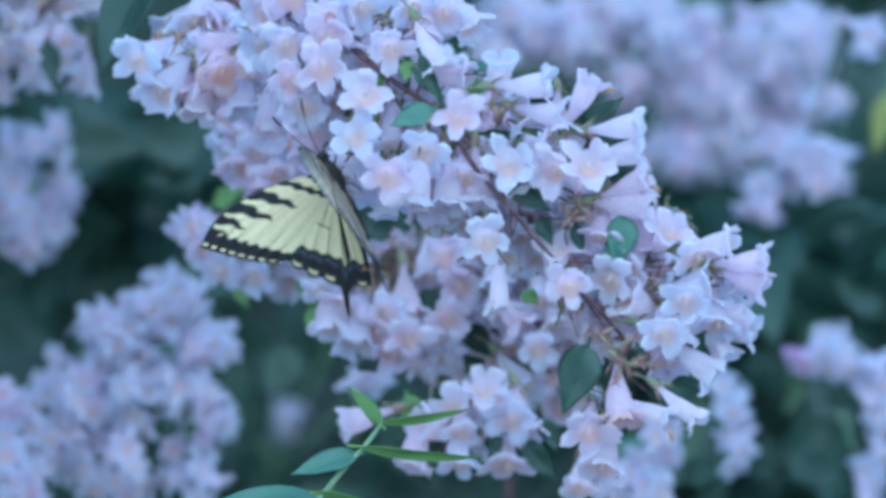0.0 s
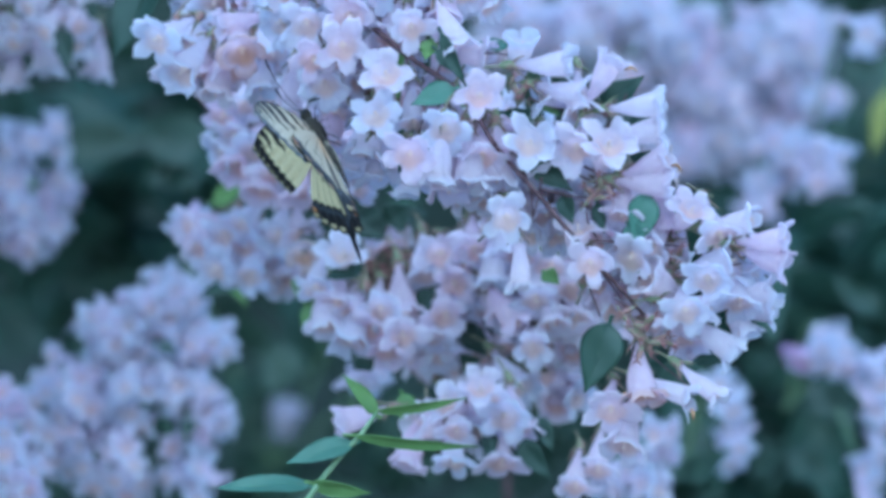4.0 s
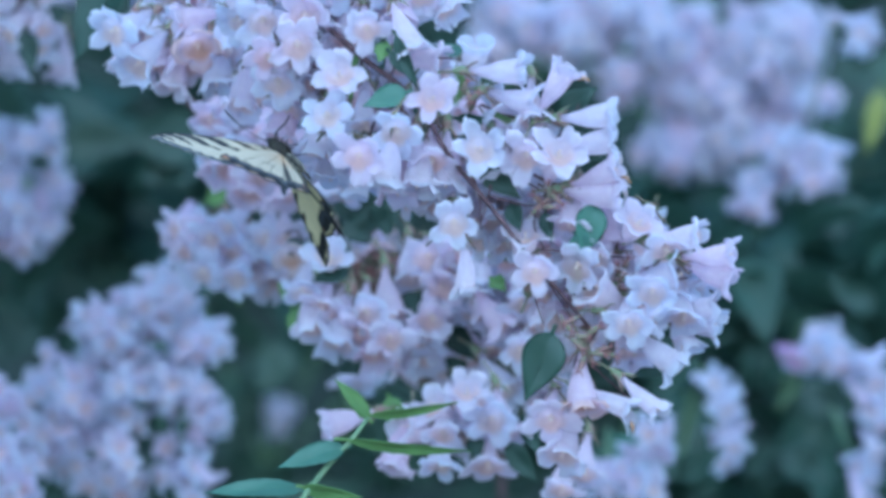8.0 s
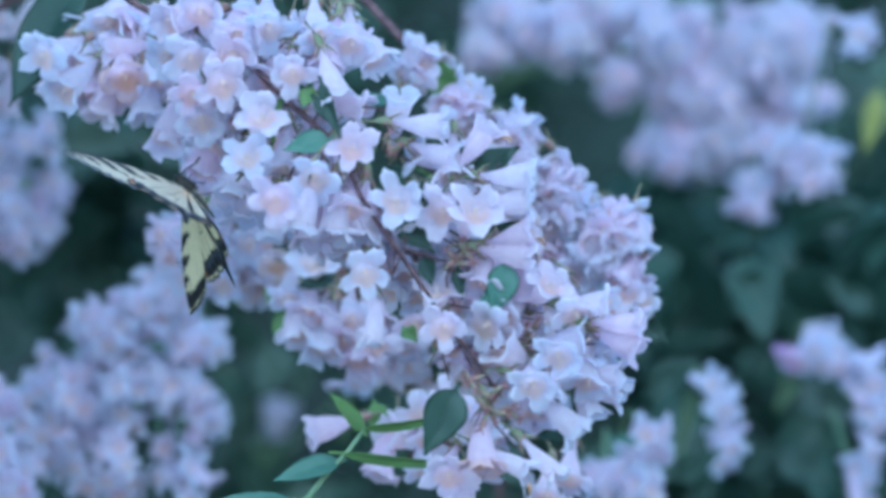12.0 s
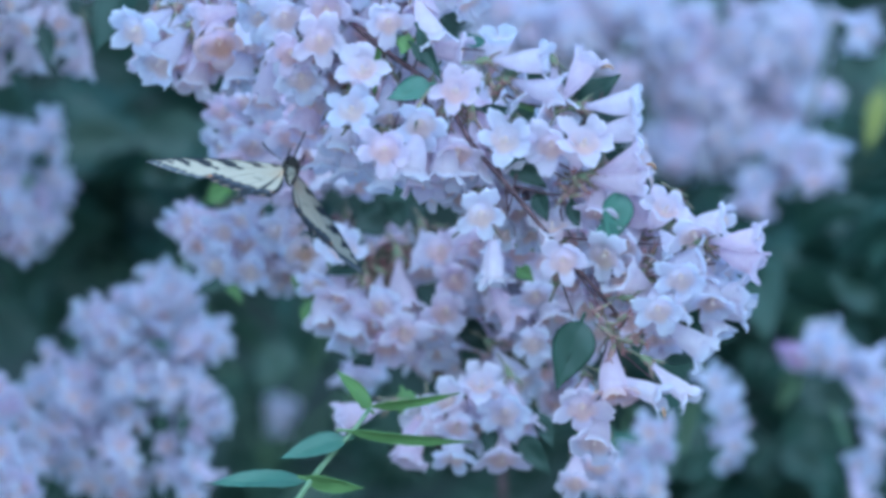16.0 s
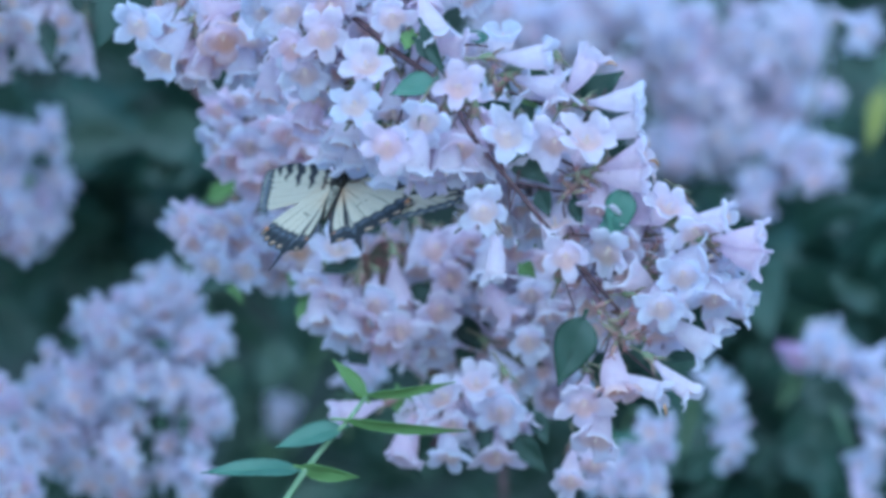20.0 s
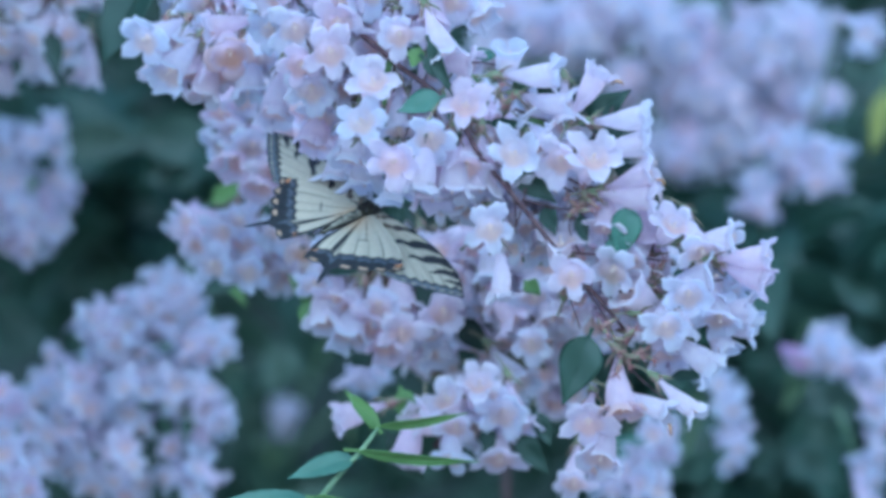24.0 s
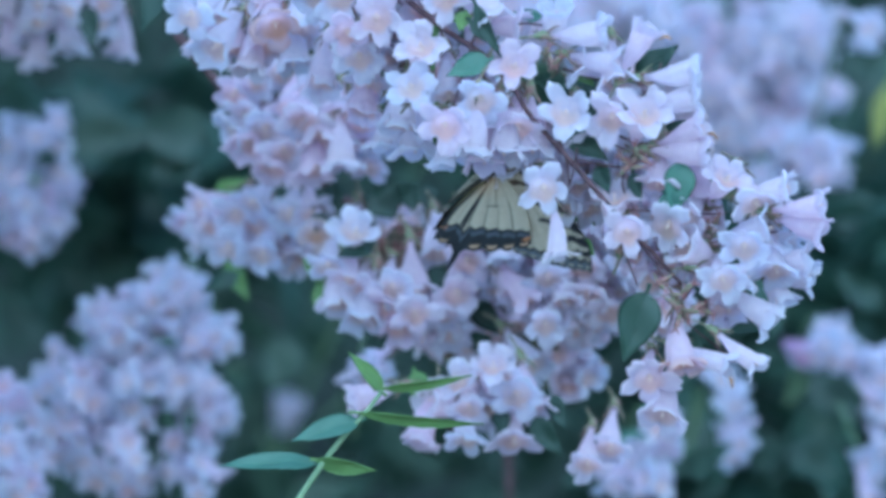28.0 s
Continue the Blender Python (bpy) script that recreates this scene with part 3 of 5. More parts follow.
flowers_on(NEAR_BRANCH, (
    (-56.6, -8, 30.7, 270, 15), (-54.7, -4, 39.9, 270, 20), (-35.6, -14, 36.3, 270, 20), (-43.3, -18, 22.6, 95, 32), (-46.3, -20, 10.2, 92, 16),
    (-14.8, -20, 16.3, 100, 10), (-25.2, -24, 5.3, 270, 16), (-35.9, -30, -2.4, 270, 14), (-49.9, 14, -1.6, 258, 60), (-62.3, 36, 3.7, 258, 60),
    (-67.6, 0, 37.6, 270, 24), (-65.5, -2, 26.4, 270, 25), (0.4, -22, 1.9, 60, 15), (14.1, -20, -0.2, 250, 25), (24.2, -22, 1.8, 85, 20),
    (16.5, -14, 10.6, 270, 52), (28.1, -12, -20.6, 250, 48), (49.8, -14, -17.7, 65, 42), (41.9, -4, -24.1, 268, 60), (18.5, -26, -34.6, 270, 12),
    (-6.6, -28, -21.3, 270, 10), (15.1, -10, -23.3, 100, 48), (-13.9, -16, -3.2, 280, 40), (-17.9, -14, -10.6, 268, 80), (-9.3, -10, -10.0, 274, 80),
    (-28.1, -20, -9.3, 270, 78), (-44.9, 22, -9.0, 264, 80), (-34.2, -2, -12.2, 270, 84), (-23.8, -4, -13.1, 272, 84), (-54.0, 34, -7.3, 262, 78),
    (58.2, -16, -26.7, 300, 30), (54.0, -20, -39.4, 270, 20), (47.4, -22, -49.1, 268, 20), (64.1, -14, -47.0, 275, 48), (62.7, -12, -33.4, 10, 58),
    (37.0, -10, -29.8, 222, 45), (30.8, -14, -33.0, 240, 40), (25.2, -16, -79.3, 265, 28), (29.3, -10, -90.3, 265, 58), (36.9, -12, -38.3, 150, 58),
    (-57.2, 22, 19.7, 268, 45), (-74.3, 45, 12.8, 264, 60), (-42.5, 4, 33.4, 250, 50), (-59.8, 34, 11.2, 262, 50), (-22.4, -8, -2.1, 275, 76),
    (-34.7, -6, 6.6, 262, 50), (-7.0, -8, -2.8, 300, 50), (6.9, -4, -6.6, 280, 55), (22.6, -2, -9.6, 290, 60), (68.1, -4, -39.1, 320, 55),
    (44.1, 0, -34.7, 250, 55), (39.0, -6, -44.3, 262, 45), (50.1, 2, -58.7, 268, 60),
), 401)
flowers_on(NEAR_BRANCH, (
    (-2.1, -12, 32.0, 82, 68), (-20.9, -14, 31.3, -62, 76), (-13.1, -8, 28.3, -15, 70), (11.6, -14, 25.8, 2, 74), (16.3, -14, 16.4, -8, 76),
    (24.5, -16, 26.2, 56, 76), (39.4, -16, 14.0, 12, 76), (39.7, -14, 6.2, 10, 78), (41.3, -14, -2.3, 30, 78), (42.0, -12, -10.4, 0, 80),
    (67.4, -14, -21.3, 15, 74), (77.3, -16, -26.8, 0, 78), (77.3, -14, -34.3, -22, 75), (73.9, -10, -43.2, 0, 66), (74.2, -8, -48.5, -15, 75),
    (66.0, -6, -55.0, 290, 70), (62.0, -10, -60.5, -36, 75), (4.4, -10, 17.2, 170, 60), (-95.3, 40, 39.2, 202, 80), (-25.5, -6, 41.2, 262, 60),
), 402, BELL, (0.96, 1.1))
flowers_on(NEAR_BRANCH, (
    (-2.4, -16, -41.2, 268, 80), (48.8, -16, -74.8, -25, 80), (57.7, -16, -74.5, -35, 80), (56.1, -16, -47.1, -10, 72),
), 413, SLIM, (0.98, 1.1))
flowers_on(NEAR_BRANCH, (
    (35.3, -18, -74.8, 280, 66), (-88.4, 30, 29.8, 268, 25), (42.9, -6, -3.5, 10, 78),
), 411, SPENT)
flowers_on(NEAR_BRANCH, (
    (-66.3, 0, 51.7, 270, 30), (-54.2, -2, 45.6, 270, 30), (-44.7, -4, 48.9, 270, 40), (-28.4, -8, 48.7, 280, 40), (-19, -5, 47.2, 275, 35),
    (-10.3, 0, 43.9, 300, 60), (-51.8, 5, 51.9, 270, 40), (-76.1, 8, 48.6, 200, 60), (-62.2, 5, 19.1, 260, 30),
), 403)
flowers_on(NEAR_BRANCH, (
    (-36.2, 6, 14.8, 268, 40), (-30.2, 8, 10.5, 275, 45), (-24.2, 10, 26.2, 280, 55), (-40.6, 8, 31.3, 265, 45), (-117, 55, 34.7, 205, 50),
    (-109.2, 60, 24.2, 240, 55),
), 414)
fruits_on(NEAR_BRANCH, (
    (-0.9, -16, 18.5, 30, 60), (-3.3, -14, 16.0, 300, 60), (-4.4, -14, 21.9, 80, 60), (19.8, -16, -14.1, 60, 62), (21.3, -16, -8.1, 100, 66),
    (24.1, -16, -14.8, 0, 70), (17.2, -14, -11.6, 140, 60), (25.7, -16, -13.9, 330, 70), (23.1, -14, -11.4, 30, 60), (30.3, -16, -52.1, 300, 66),
    (35.5, -16, -53.7, 340, 70), (40.8, -16, -58.6, 0, 72), (38.8, -16, -50.2, 40, 66), (28.6, -16, -49.6, 200, 60), (33.9, -16, -57.2, 330, 70),
    (42.5, -14, -56.1, 20, 72), (44.3, -14, -59.4, 330, 74), (33.3, -16, -64.0, 270, 66), (37.5, -14, -61.3, 300, 70), (47.0, -8, -29.4, 60, 60),
    (43.7, -8, -31.3, 120, 60), (63.3, -8, -28.1, 0, 70), (61.6, -8, -29.0, 320, 66), (25.1, -12, 10.9, 30, 70), (20.7, -12, 12.5, 0, 70),
), 412)
for at, size, n in (
    (mm(-90, 95, 43.2), (0.012, 0.008, 0.010), 8),
    (mm(-87, 105, 32.6), (0.014, 0.008, 0.009), 9),
    (mm(-59.3, 30, 42.6), (0.021, 0.008, 0.010), 14),
    (mm(-31.2, 22, 45.8), (0.019, 0.008, 0.009), 12),
    (mm(-52.2, 24, 24.9), (0.019, 0.008, 0.009), 10),
    (mm(17.8, 26, -13.6), (0.010, 0.008, 0.010), 10),
    (mm(3.8, 26, -20.6), (0.009, 0.008, 0.009), 6),
    (mm(9.3, 26, -9.7), (0.010, 0.008, 0.008), 6),
    (mm(31.6, 26, -22.1), (0.010, 0.008, 0.009), 6),
    (mm(40.8, 26, -35.0), (0.010, 0.008, 0.009), 6),
    (mm(29.7, 26, -44.1), (0.010, 0.008, 0.009), 6),
    (mm(-11.6, 26, -12.1), (0.014, 0.008, 0.006), 6),
    (mm(28.2, 22, -29.4), (0.009, 0.008, 0.009), 6),
):
    cloud_of_flowers(NEAR_BRANCH, at, size, n, 500 + n + int(at.x * 1e4), True, OPEN + HALF)
part("stem", tube_mesh("stem", smooth_path([mm(-126.7, 40, 81.9), mm(-89.2, 30, 54.0), mm(-60.4, 12, 47.0), mm(-46.1, 2, 35.8), mm(-35.4, -4, 27.3), mm(-19.5, -8, 15.6), mm(-9.7, -14, 0.4), mm(3.6, -14, -14.6), mm(16.9, -14, -30.4), mm(24.9, -12, -38.7), mm(35.6, -10, -50.4)], 6), [0.0011 - 0.000008 * i for i in range(61)], BARK), NEAR_BRANCH, None, "thin reddish brown woody stem")
part("twig", tube_mesh("twig", smooth_path([mm(16.2, -8, -26.7), mm(17.6, -8, -37.8), mm(22.2, -8, -50.7)], 5), [0.00048 - 0.00002 * i for i in range(11)], BARK, 6), NEAR_BRANCH)
part("twig", tube_mesh("twig", smooth_path([mm(-3.5, -8, -1.8), mm(0.8, -8, -12.1), mm(1.6, -8, -22.4)], 5), [0.00048 - 0.00002 * i for i in range(11)], BARK, 6), NEAR_BRANCH)
part("twig", tube_mesh("twig", smooth_path([mm(-8.7, -8, 4.2), mm(10.2, -8, -5.3), mm(27.3, -8, -13.8)], 5), [0.00048 - 0.00002 * i for i in range(11)], BARK, 6), NEAR_BRANCH)
part("twig", tube_mesh("twig", smooth_path([mm(-26.7, -8, 25.6), mm(-10.4, -8, 29), mm(10.2, -8, 23.9)], 5), [0.00048 - 0.00002 * i for i in range(11)], BARK, 6), NEAR_BRANCH)
part("twig", tube_mesh("twig", smooth_path([mm(3.3, -8, -12.1), mm(18.8, -8, -14.7), mm(30.8, -8, -8.7)], 5), [0.00048 - 0.00002 * i for i in range(11)], BARK, 6), NEAR_BRANCH)
part("twig", tube_mesh("twig", smooth_path([mm(16.2, -8, -27.6), mm(32.5, -8, -28.4), mm(47.9, -8, -29.3)], 5), [0.00048 - 0.00002 * i for i in range(11)], BARK, 6), NEAR_BRANCH)
part("twig", tube_mesh("twig", smooth_path([mm(28.2, -8, -39.6), mm(44.5, -8, -37.8), mm(65.1, -8, -34.4)], 5), [0.00048 - 0.00002 * i for i in range(11)], BARK, 6), NEAR_BRANCH)
part("twig", tube_mesh("twig", smooth_path([mm(38.5, -8, -51.6), mm(32.5, -8, -60.1), mm(30.8, -8, -75.6)], 5), [0.00048 - 0.00002 * i for i in range(11)], BARK, 6), NEAR_BRANCH)
part("twig", tube_mesh("twig", smooth_path([mm(38.5, -8, -51.6), mm(35.9, -8, -60.1), mm(49.6, -8, -72.1)], 5), [0.00048 - 0.00002 * i for i in range(11)], BARK, 6), NEAR_BRANCH)
part("twig", tube_mesh("twig", smooth_path([mm(-0.1, -8, 15.3), mm(10.2, -8, 11.9), mm(30.8, -8, 6.7)], 5), [0.00048 - 0.00002 * i for i in range(11)], BARK, 6), NEAR_BRANCH)
part("twig", tube_mesh("twig", smooth_path([mm(10.2, -8, -5.3), mm(25.6, -8, 8.5), mm(29.9, -8, 17)], 5), [0.00048 - 0.00002 * i for i in range(11)], BARK, 6), NEAR_BRANCH)
part("twig", tube_mesh("twig", smooth_path([mm(-36.1, -8, 32.5), mm(-37.8, -8, 22.2), mm(-43, -8, 11.9)], 5), [0.00048 - 0.00002 * i for i in range(11)], BARK, 6), NEAR_BRANCH)
part("twig", tube_mesh("twig", smooth_path([mm(-26.7, -8, 25.6), mm(-31, -8, 11.9), mm(-34.4, -8, -0.1)], 5), [0.00048 - 0.00002 * i for i in range(11)], BARK, 6), NEAR_BRANCH)
part("twig", tube_mesh("twig", smooth_path([mm(28.2, -8, -39.6), mm(39.3, -8, -44.7), mm(58.2, -8, -51.6)], 5), [0.00048 - 0.00002 * i for i in range(11)], BARK, 6), NEAR_BRANCH)
part("twig", tube_mesh("twig", smooth_path([mm(-2.7, -8, -0.1), mm(-1.5, -8, -7.8), mm(2.5, -8, -14.7)], 5), [0.00048 - 0.00002 * i for i in range(11)], BARK, 6), NEAR_BRANCH)
part("twig", tube_mesh("twig", smooth_path([mm(4.2, -8, -8.7), mm(3, -8, -15.6), mm(1.3, -8, -21.6)], 5), [0.00048 - 0.00002 * i for i in range(11)], BARK, 6), NEAR_BRANCH)
part("twig", tube_mesh("twig", smooth_path([mm(17, -8, -29.3), mm(25.6, -8, -41.3), mm(31.6, -8, -49.8)], 5), [0.00048 - 0.00002 * i for i in range(11)], BARK, 6), NEAR_BRANCH)
part("twig", tube_mesh("twig", smooth_path([mm(17, -8, -5.3), mm(23.9, -8, -7.8), mm(29.9, -8, -5.3)], 5), [0.00048 - 0.00002 * i for i in range(11)], BARK, 6), NEAR_BRANCH)
part("twig", tube_mesh("twig", smooth_path([mm(18.8, -8, -13.8), mm(17.9, -8, -20.7), mm(21.3, -8, -27.6)], 5), [0.00048 - 0.00002 * i for i in range(11)], BARK, 6), NEAR_BRANCH)
leaf_on(NEAR_BRANCH, mm(-22.7, -16, 17.8), mm(-35.2, -20, 13.6), 0.0088, TEAL, 8)
leaf_on(NEAR_BRANCH, mm(-26.6, -16, 34.4), mm(-20.0, -20, 18.5), 0.0052, LEAF, 30)
leaf_on(NEAR_BRANCH, mm(-28.2, -14, 29.7), mm(-19.8, -18, 21.6), 0.0050, LEAF, 20)
leaf_on(NEAR_BRANCH, mm(-6.2, 6, 32.0), mm(-19.2, 2, 30.9), 0.0060, TEAL, 20)
leaf_on(NEAR_BRANCH, mm(24.6, -22, -52.6), mm(17.6, -25, -73.2), 0.0142, LEAF, -8)
leaf_on(NEAR_BRANCH, mm(35.8, -12, -13.5), mm(33.0, -16, -29.5), 0.0105, TEAL, -10)
leaf_on(NEAR_BRANCH, mm(30.4, -13, -22.8), mm(34.7, -17, -29.8), 0.0080, TEAL, 20)
leaf_on(NEAR_BRANCH, mm(0.8, -6, -3.4), mm(13.0, -10, -12.5), 0.0085, LEAF, 15)
leaf_on(NEAR_BRANCH, mm(10.6, -6, -14.3), mm(13.3, -10, -22.3), 0.0065, LEAF, 20)
leaf_on(NEAR_BRANCH, mm(22.9, 4, 12.1), mm(34.5, 0, 22.7), 0.0105, LEAF, -10)
leaf_on(NEAR_BRANCH, mm(41.5, 2, -3.4), mm(25.9, -2, -4.6), 0.0075, LEAF, 0)
leaf_on(NEAR_BRANCH, mm(34.9, 6, -8.2), mm(45.1, 2, -9.2), 0.0060, LEAF, 10)
leaf_on(NEAR_BRANCH, mm(20.9, -8, -16.5), mm(22.8, -12, -25.1), 0.0050, LEAF, 20)
leaf_on(NEAR_BRANCH, mm(-7.4, -6, 10.9), mm(4.6, -10, 10.0), 0.0040, LEAF, 30)
leaf_on(NEAR_BRANCH, mm(6.9, 56, -27.3), mm(11.3, 52, -31.4), 0.0090, YOUNG, 0)
leaf_on(NEAR_BRANCH, mm(6.6, 70, -37.7), mm(11, 66, -41), 0.0060, YOUNG, 0)
leaf_on(NEAR_BRANCH, mm(-37.3, 0, 32.5), mm(-41.8, -4, 11.6), 0.0050, YOUNG, 60)
leaf_on(NEAR_BRANCH, mm(-29.5, -10, 32.4), mm(-31.5, -14, 27.0), 0.0060, YOUNG, 10)
leaf_on(NEAR_BRANCH, mm(50.8, 18, -59.3), mm(63.8, 14, -63.7), 0.0125, LEAF, 5)
leaf_on(NEAR_BRANCH, mm(30.1, -8, -35.1), mm(35.1, -12, -36.7), 0.0060, YOUNG, 20)
leaf_on(NEAR_BRANCH, mm(4.6, 0, 15.7), mm(9.0, -4, 10.6), 0.0060, YOUNG, 10)

for x, y, z, x1, z1 in ((28.8, -17, 23.8, 32.6, 23.4), (43.4, -15, -5.0, 46.3, -6.6), (49.6, -17, -78.5, 50.3, -81.8),
                        (28.5, -18, -75.0, 30.2, -74.2), (52.6, -15, -24.5, 54.1, -23.3)):
    bend = mm((x + x1) / 2, y - 2, (z + z1) / 2 + 0.8)
    part("withered_tip", tube_mesh("withered_tip", smooth_path([mm(x, y, z), bend, mm(x1, y - 2, z1)], 3), [0.0004, 0.0005, 0.0005, 0.0006, 0.0005, 0.0004, 0.0002], BROWN, 6), NEAR_BRANCH, None, "withered brown petal tip")

UPPER_BRANCH = thing("flowering_branch", (-0.1270, 0.2600, 1.2723), "upper blossoming twig with one large dark leaf", "branch")
flowers_on(UPPER_BRANCH, (
    (-21.9, 50, 6.1, 260, 80), (-28.1, 50, -3.2, 265, 78.5), (-13.7, 50, 10.2, 270, 81), (1.7, 50, 14.3, 260, 82), (-5.4, 80, -12.6, 270, 79.5),
    (-21.9, 50, -12.4, 265, 81), (-30.1, 50, 12.2, 250, 80), (-11.3, 60, -6.0, 270, 82), (-24.0, 50, 16.3, 260, 79), (-41.3, 60, 9.5, 250, 80),
    (-48.1, 55, -0.9, 255, 79.5), (-37.4, 50, -7.3, 265, 80), (-55.8, 60, 10.6, 240, 80.5), (-45.3, 58, -12.2, 262, 81), (-58.0, 62, -3.8, 250, 81),
    (-34.7, 55, -17.5, 268, 81.5),
), 440)
cloud_of_flowers(UPPER_BRANCH, mm(-20, 25, 7.1), (0.02, 0.012, 0.016), 12, 441, True, OPEN)
leaf_on(UPPER_BRANCH, mm(36, -150, 25.5), mm(12.4, -155, -14.1), 0.024, LEAF, 30)
leaf_on(UPPER_BRANCH, mm(-14.5, 20, 1.8), mm(-11.2, 16, -13.5), 0.009, LEAF, 0)
part("stem", tube_mesh("stem", smooth_path([mm(35.1, 20, 49.4), mm(13.4, 10, 32.6), mm(-7.1, 15, 20.8), mm(-19.6, 20, 8.9)], 6), [0.0014] * 19, BARK), UPPER_BRANCH, None, "thin brown stem")

BACK_BRANCH = thing("flowering_branch", (-0.0161, 0.1800, 1.1772), "second blossoming branch behind, softly out of focus", "branch")
flowers_on(BACK_BRANCH, (
    (-15.5, -33, 21.9, 95, 20), (-3.3, -33, 2.1, 268, 20), (4.3, -33, -6.4, 270, 25), (-11.8, -30, 1.1, 262, 40), (-18.4, -30, 4.0, 255, 45),
    (-25.1, -27, 8.6, 262, 45), (-21.3, -28, -3.6, 262, 60), (-6.1, -30, -4.9, 265, 45), (-13.3, -30, -8.7, 265, 65), (11.7, -20, 13.3, 270, 55),
    (21.2, -33, 10.6, 270, 25), (16.9, -36, 20.9, 268, 20), (18.4, -30, -0.0, 270, 30), (47.4, -42, -9.9, 270, 22), (42.8, -36, -2.5, 300, 70),
    (33.7, -40, 12.5, 270, 75), (27.8, -36, 21.5, 265, 40), (24.0, -30, 15.8, 270, 50), (5.1, -25, 1.1, 280, 55), (13.1, -27, -7.2, 268, 50),
    (-0.5, -27, -12.5, 265, 60), (43.6, -42, 19.6, 268, 45), (53.0, -42, 16.3, 265, 40), (48.3, -42, 5.0, 270, 38), (39.0, -40, 21.9, 270, 60),
    (54.3, -40, -2.5, 275, 50), (36.8, -30, 1.1, 290, 70), (59.6, -40, 8.8, 270, 40), (61.5, -38, -1.0, 265, 45), (16.4, -5, -14.9, 270, 60),
    (43.8, -30, -23.7, 300, 60), (69.1, -36, 16.2, 270, 40), (69.1, -36, -6.3, 270, 40), (29.8, 0, -14.6, 268, 60),
), 450)
flowers_on(BACK_BRANCH, (
    (-49.5, 45, 13.2, 255, 40), (-59.6, 50, 27, 240, 40), (-62.5, 50, 15.1, 235, 45), (-39.3, 30, 26.9, 262, 45), (-31.2, 20, 26.9, 270, 40),
    (-53.7, 50, 30.9, 220, 50), (-69.9, 60, 23, 210, 50), (-17.5, 14, 15.3, 270, 60), (38.5, 10, -11.7, 270, 50), (32.7, 15, -15.7, 270, 60),
    (-51.9, 55, 23, 250, 30), (-71.9, 60, 30.9, 190, 50),
), 451)
flowers_on(BACK_BRANCH, (
    (-46.9, -1, 55.6, 255, 30), (-53.8, 3, 60.5, 235, 45), (-40.2, -3, 47.9, 270, 35), (-38.1, -9, 62.1, 265, 45), (-27.6, -7, 51.6, 270, 55),
    (-53.8, 3, 49.9, 235, 60), (-29.6, -5, 41.2, 265, 70), (-44.2, 3, 42.2, 260, 60), (-20.9, -9, 44, 275, 75), (-58.8, 7, 55.7, 215, 65),
    (-49.8, 0, 70.9, 262, 40), (-40.4, 5, 74.9, 268, 35), (-30.5, -5, 67.9, 270, 40), (-21.9, -8, 60.2, 268, 45), (-13.3, -6, 56.4, 275, 50),
    (-33.3, -10, 58.3, 265, 40), (-6.7, 0, 49.8, 272, 50), (-19.2, 0, 49.8, 270, 60), (-11.6, 5, 42.2, 268, 50), (-57.7, 5, 67.2, 240, 50),
), 452)
flowers_on(BACK_BRANCH, (
    (0.1, -6, 20.1, 270, 30), (-29.8, 5, 20.1, 262, 30),
), 453, SPENT)
for at, size, n in (
    (mm(-46.6, 75, 19), (0.019, 0.009, 0.012), 16),
    (mm(-43.3, 35, 50.4), (0.014, 0.009, 0.007), 7),
    (mm(-18, 40, 11.2), (0.012, 0.009, 0.007), 7),
    (mm(7.5, 35, -0.4), (0.017, 0.009, 0.010), 16),
    (mm(31, 35, -0.4), (0.016, 0.009, 0.014), 14),
    (mm(47.4, 25, 11.3), (0.012, 0.009, 0.010), 12),
    (mm(50.2, 20, -6.1), (0.010, 0.009, 0.009), 8),
    (mm(57.9, 15, -0.2), (0.007, 0.009, 0.009), 5),
    (mm(60.2, 30, -8.2), (0.010, 0.009, 0.009), 8),
    (mm(46.5, 30, -17.9), (0.012, 0.009, 0.007), 8),
    (mm(58.4, 40, -26), (0.010, 0.009, 0.009), 8),
    (mm(32.8, 20, -15.8), (0.010, 0.009, 0.007), 6),
    (mm(-19.6, 20, 56), (0.012, 0.009, 0.007), 8),
    (mm(38.7, 30, 26.9), (0.009, 0.009, 0.007), 5),
    (mm(19.2, 40, -16.2), (0.019, 0.009, 0.007), 10),
    (mm(53.6, -8, 12.3), (0.014, 0.009, 0.010), 9),
    (mm(41.2, -8, 3.7), (0.012, 0.009, 0.010), 7),
    (mm(63.2, -8, -4.9), (0.012, 0.009, 0.012), 8),
    (mm(68.0, -8, 12.3), (0.010, 0.009, 0.010), 6),
    (mm(-2.4, 50, 21), (0.009, 0.009, 0.007), 4),
):
    cloud_of_flowers(BACK_BRANCH, at, size, n, 560 + n, True, OPEN + HALF)
part("stem", tube_mesh("stem", smooth_path([mm(-80.9, 80, 91.1), mm(-44.5, 70, 50.9), mm(-12.5, 62, 27), mm(19.3, 60, 7.2), mm(51, 60, -8.7)], 6), [0.0016 - 0.00002 * i for i in range(25)], BARK), BACK_BRANCH, None, "thin brown stem")
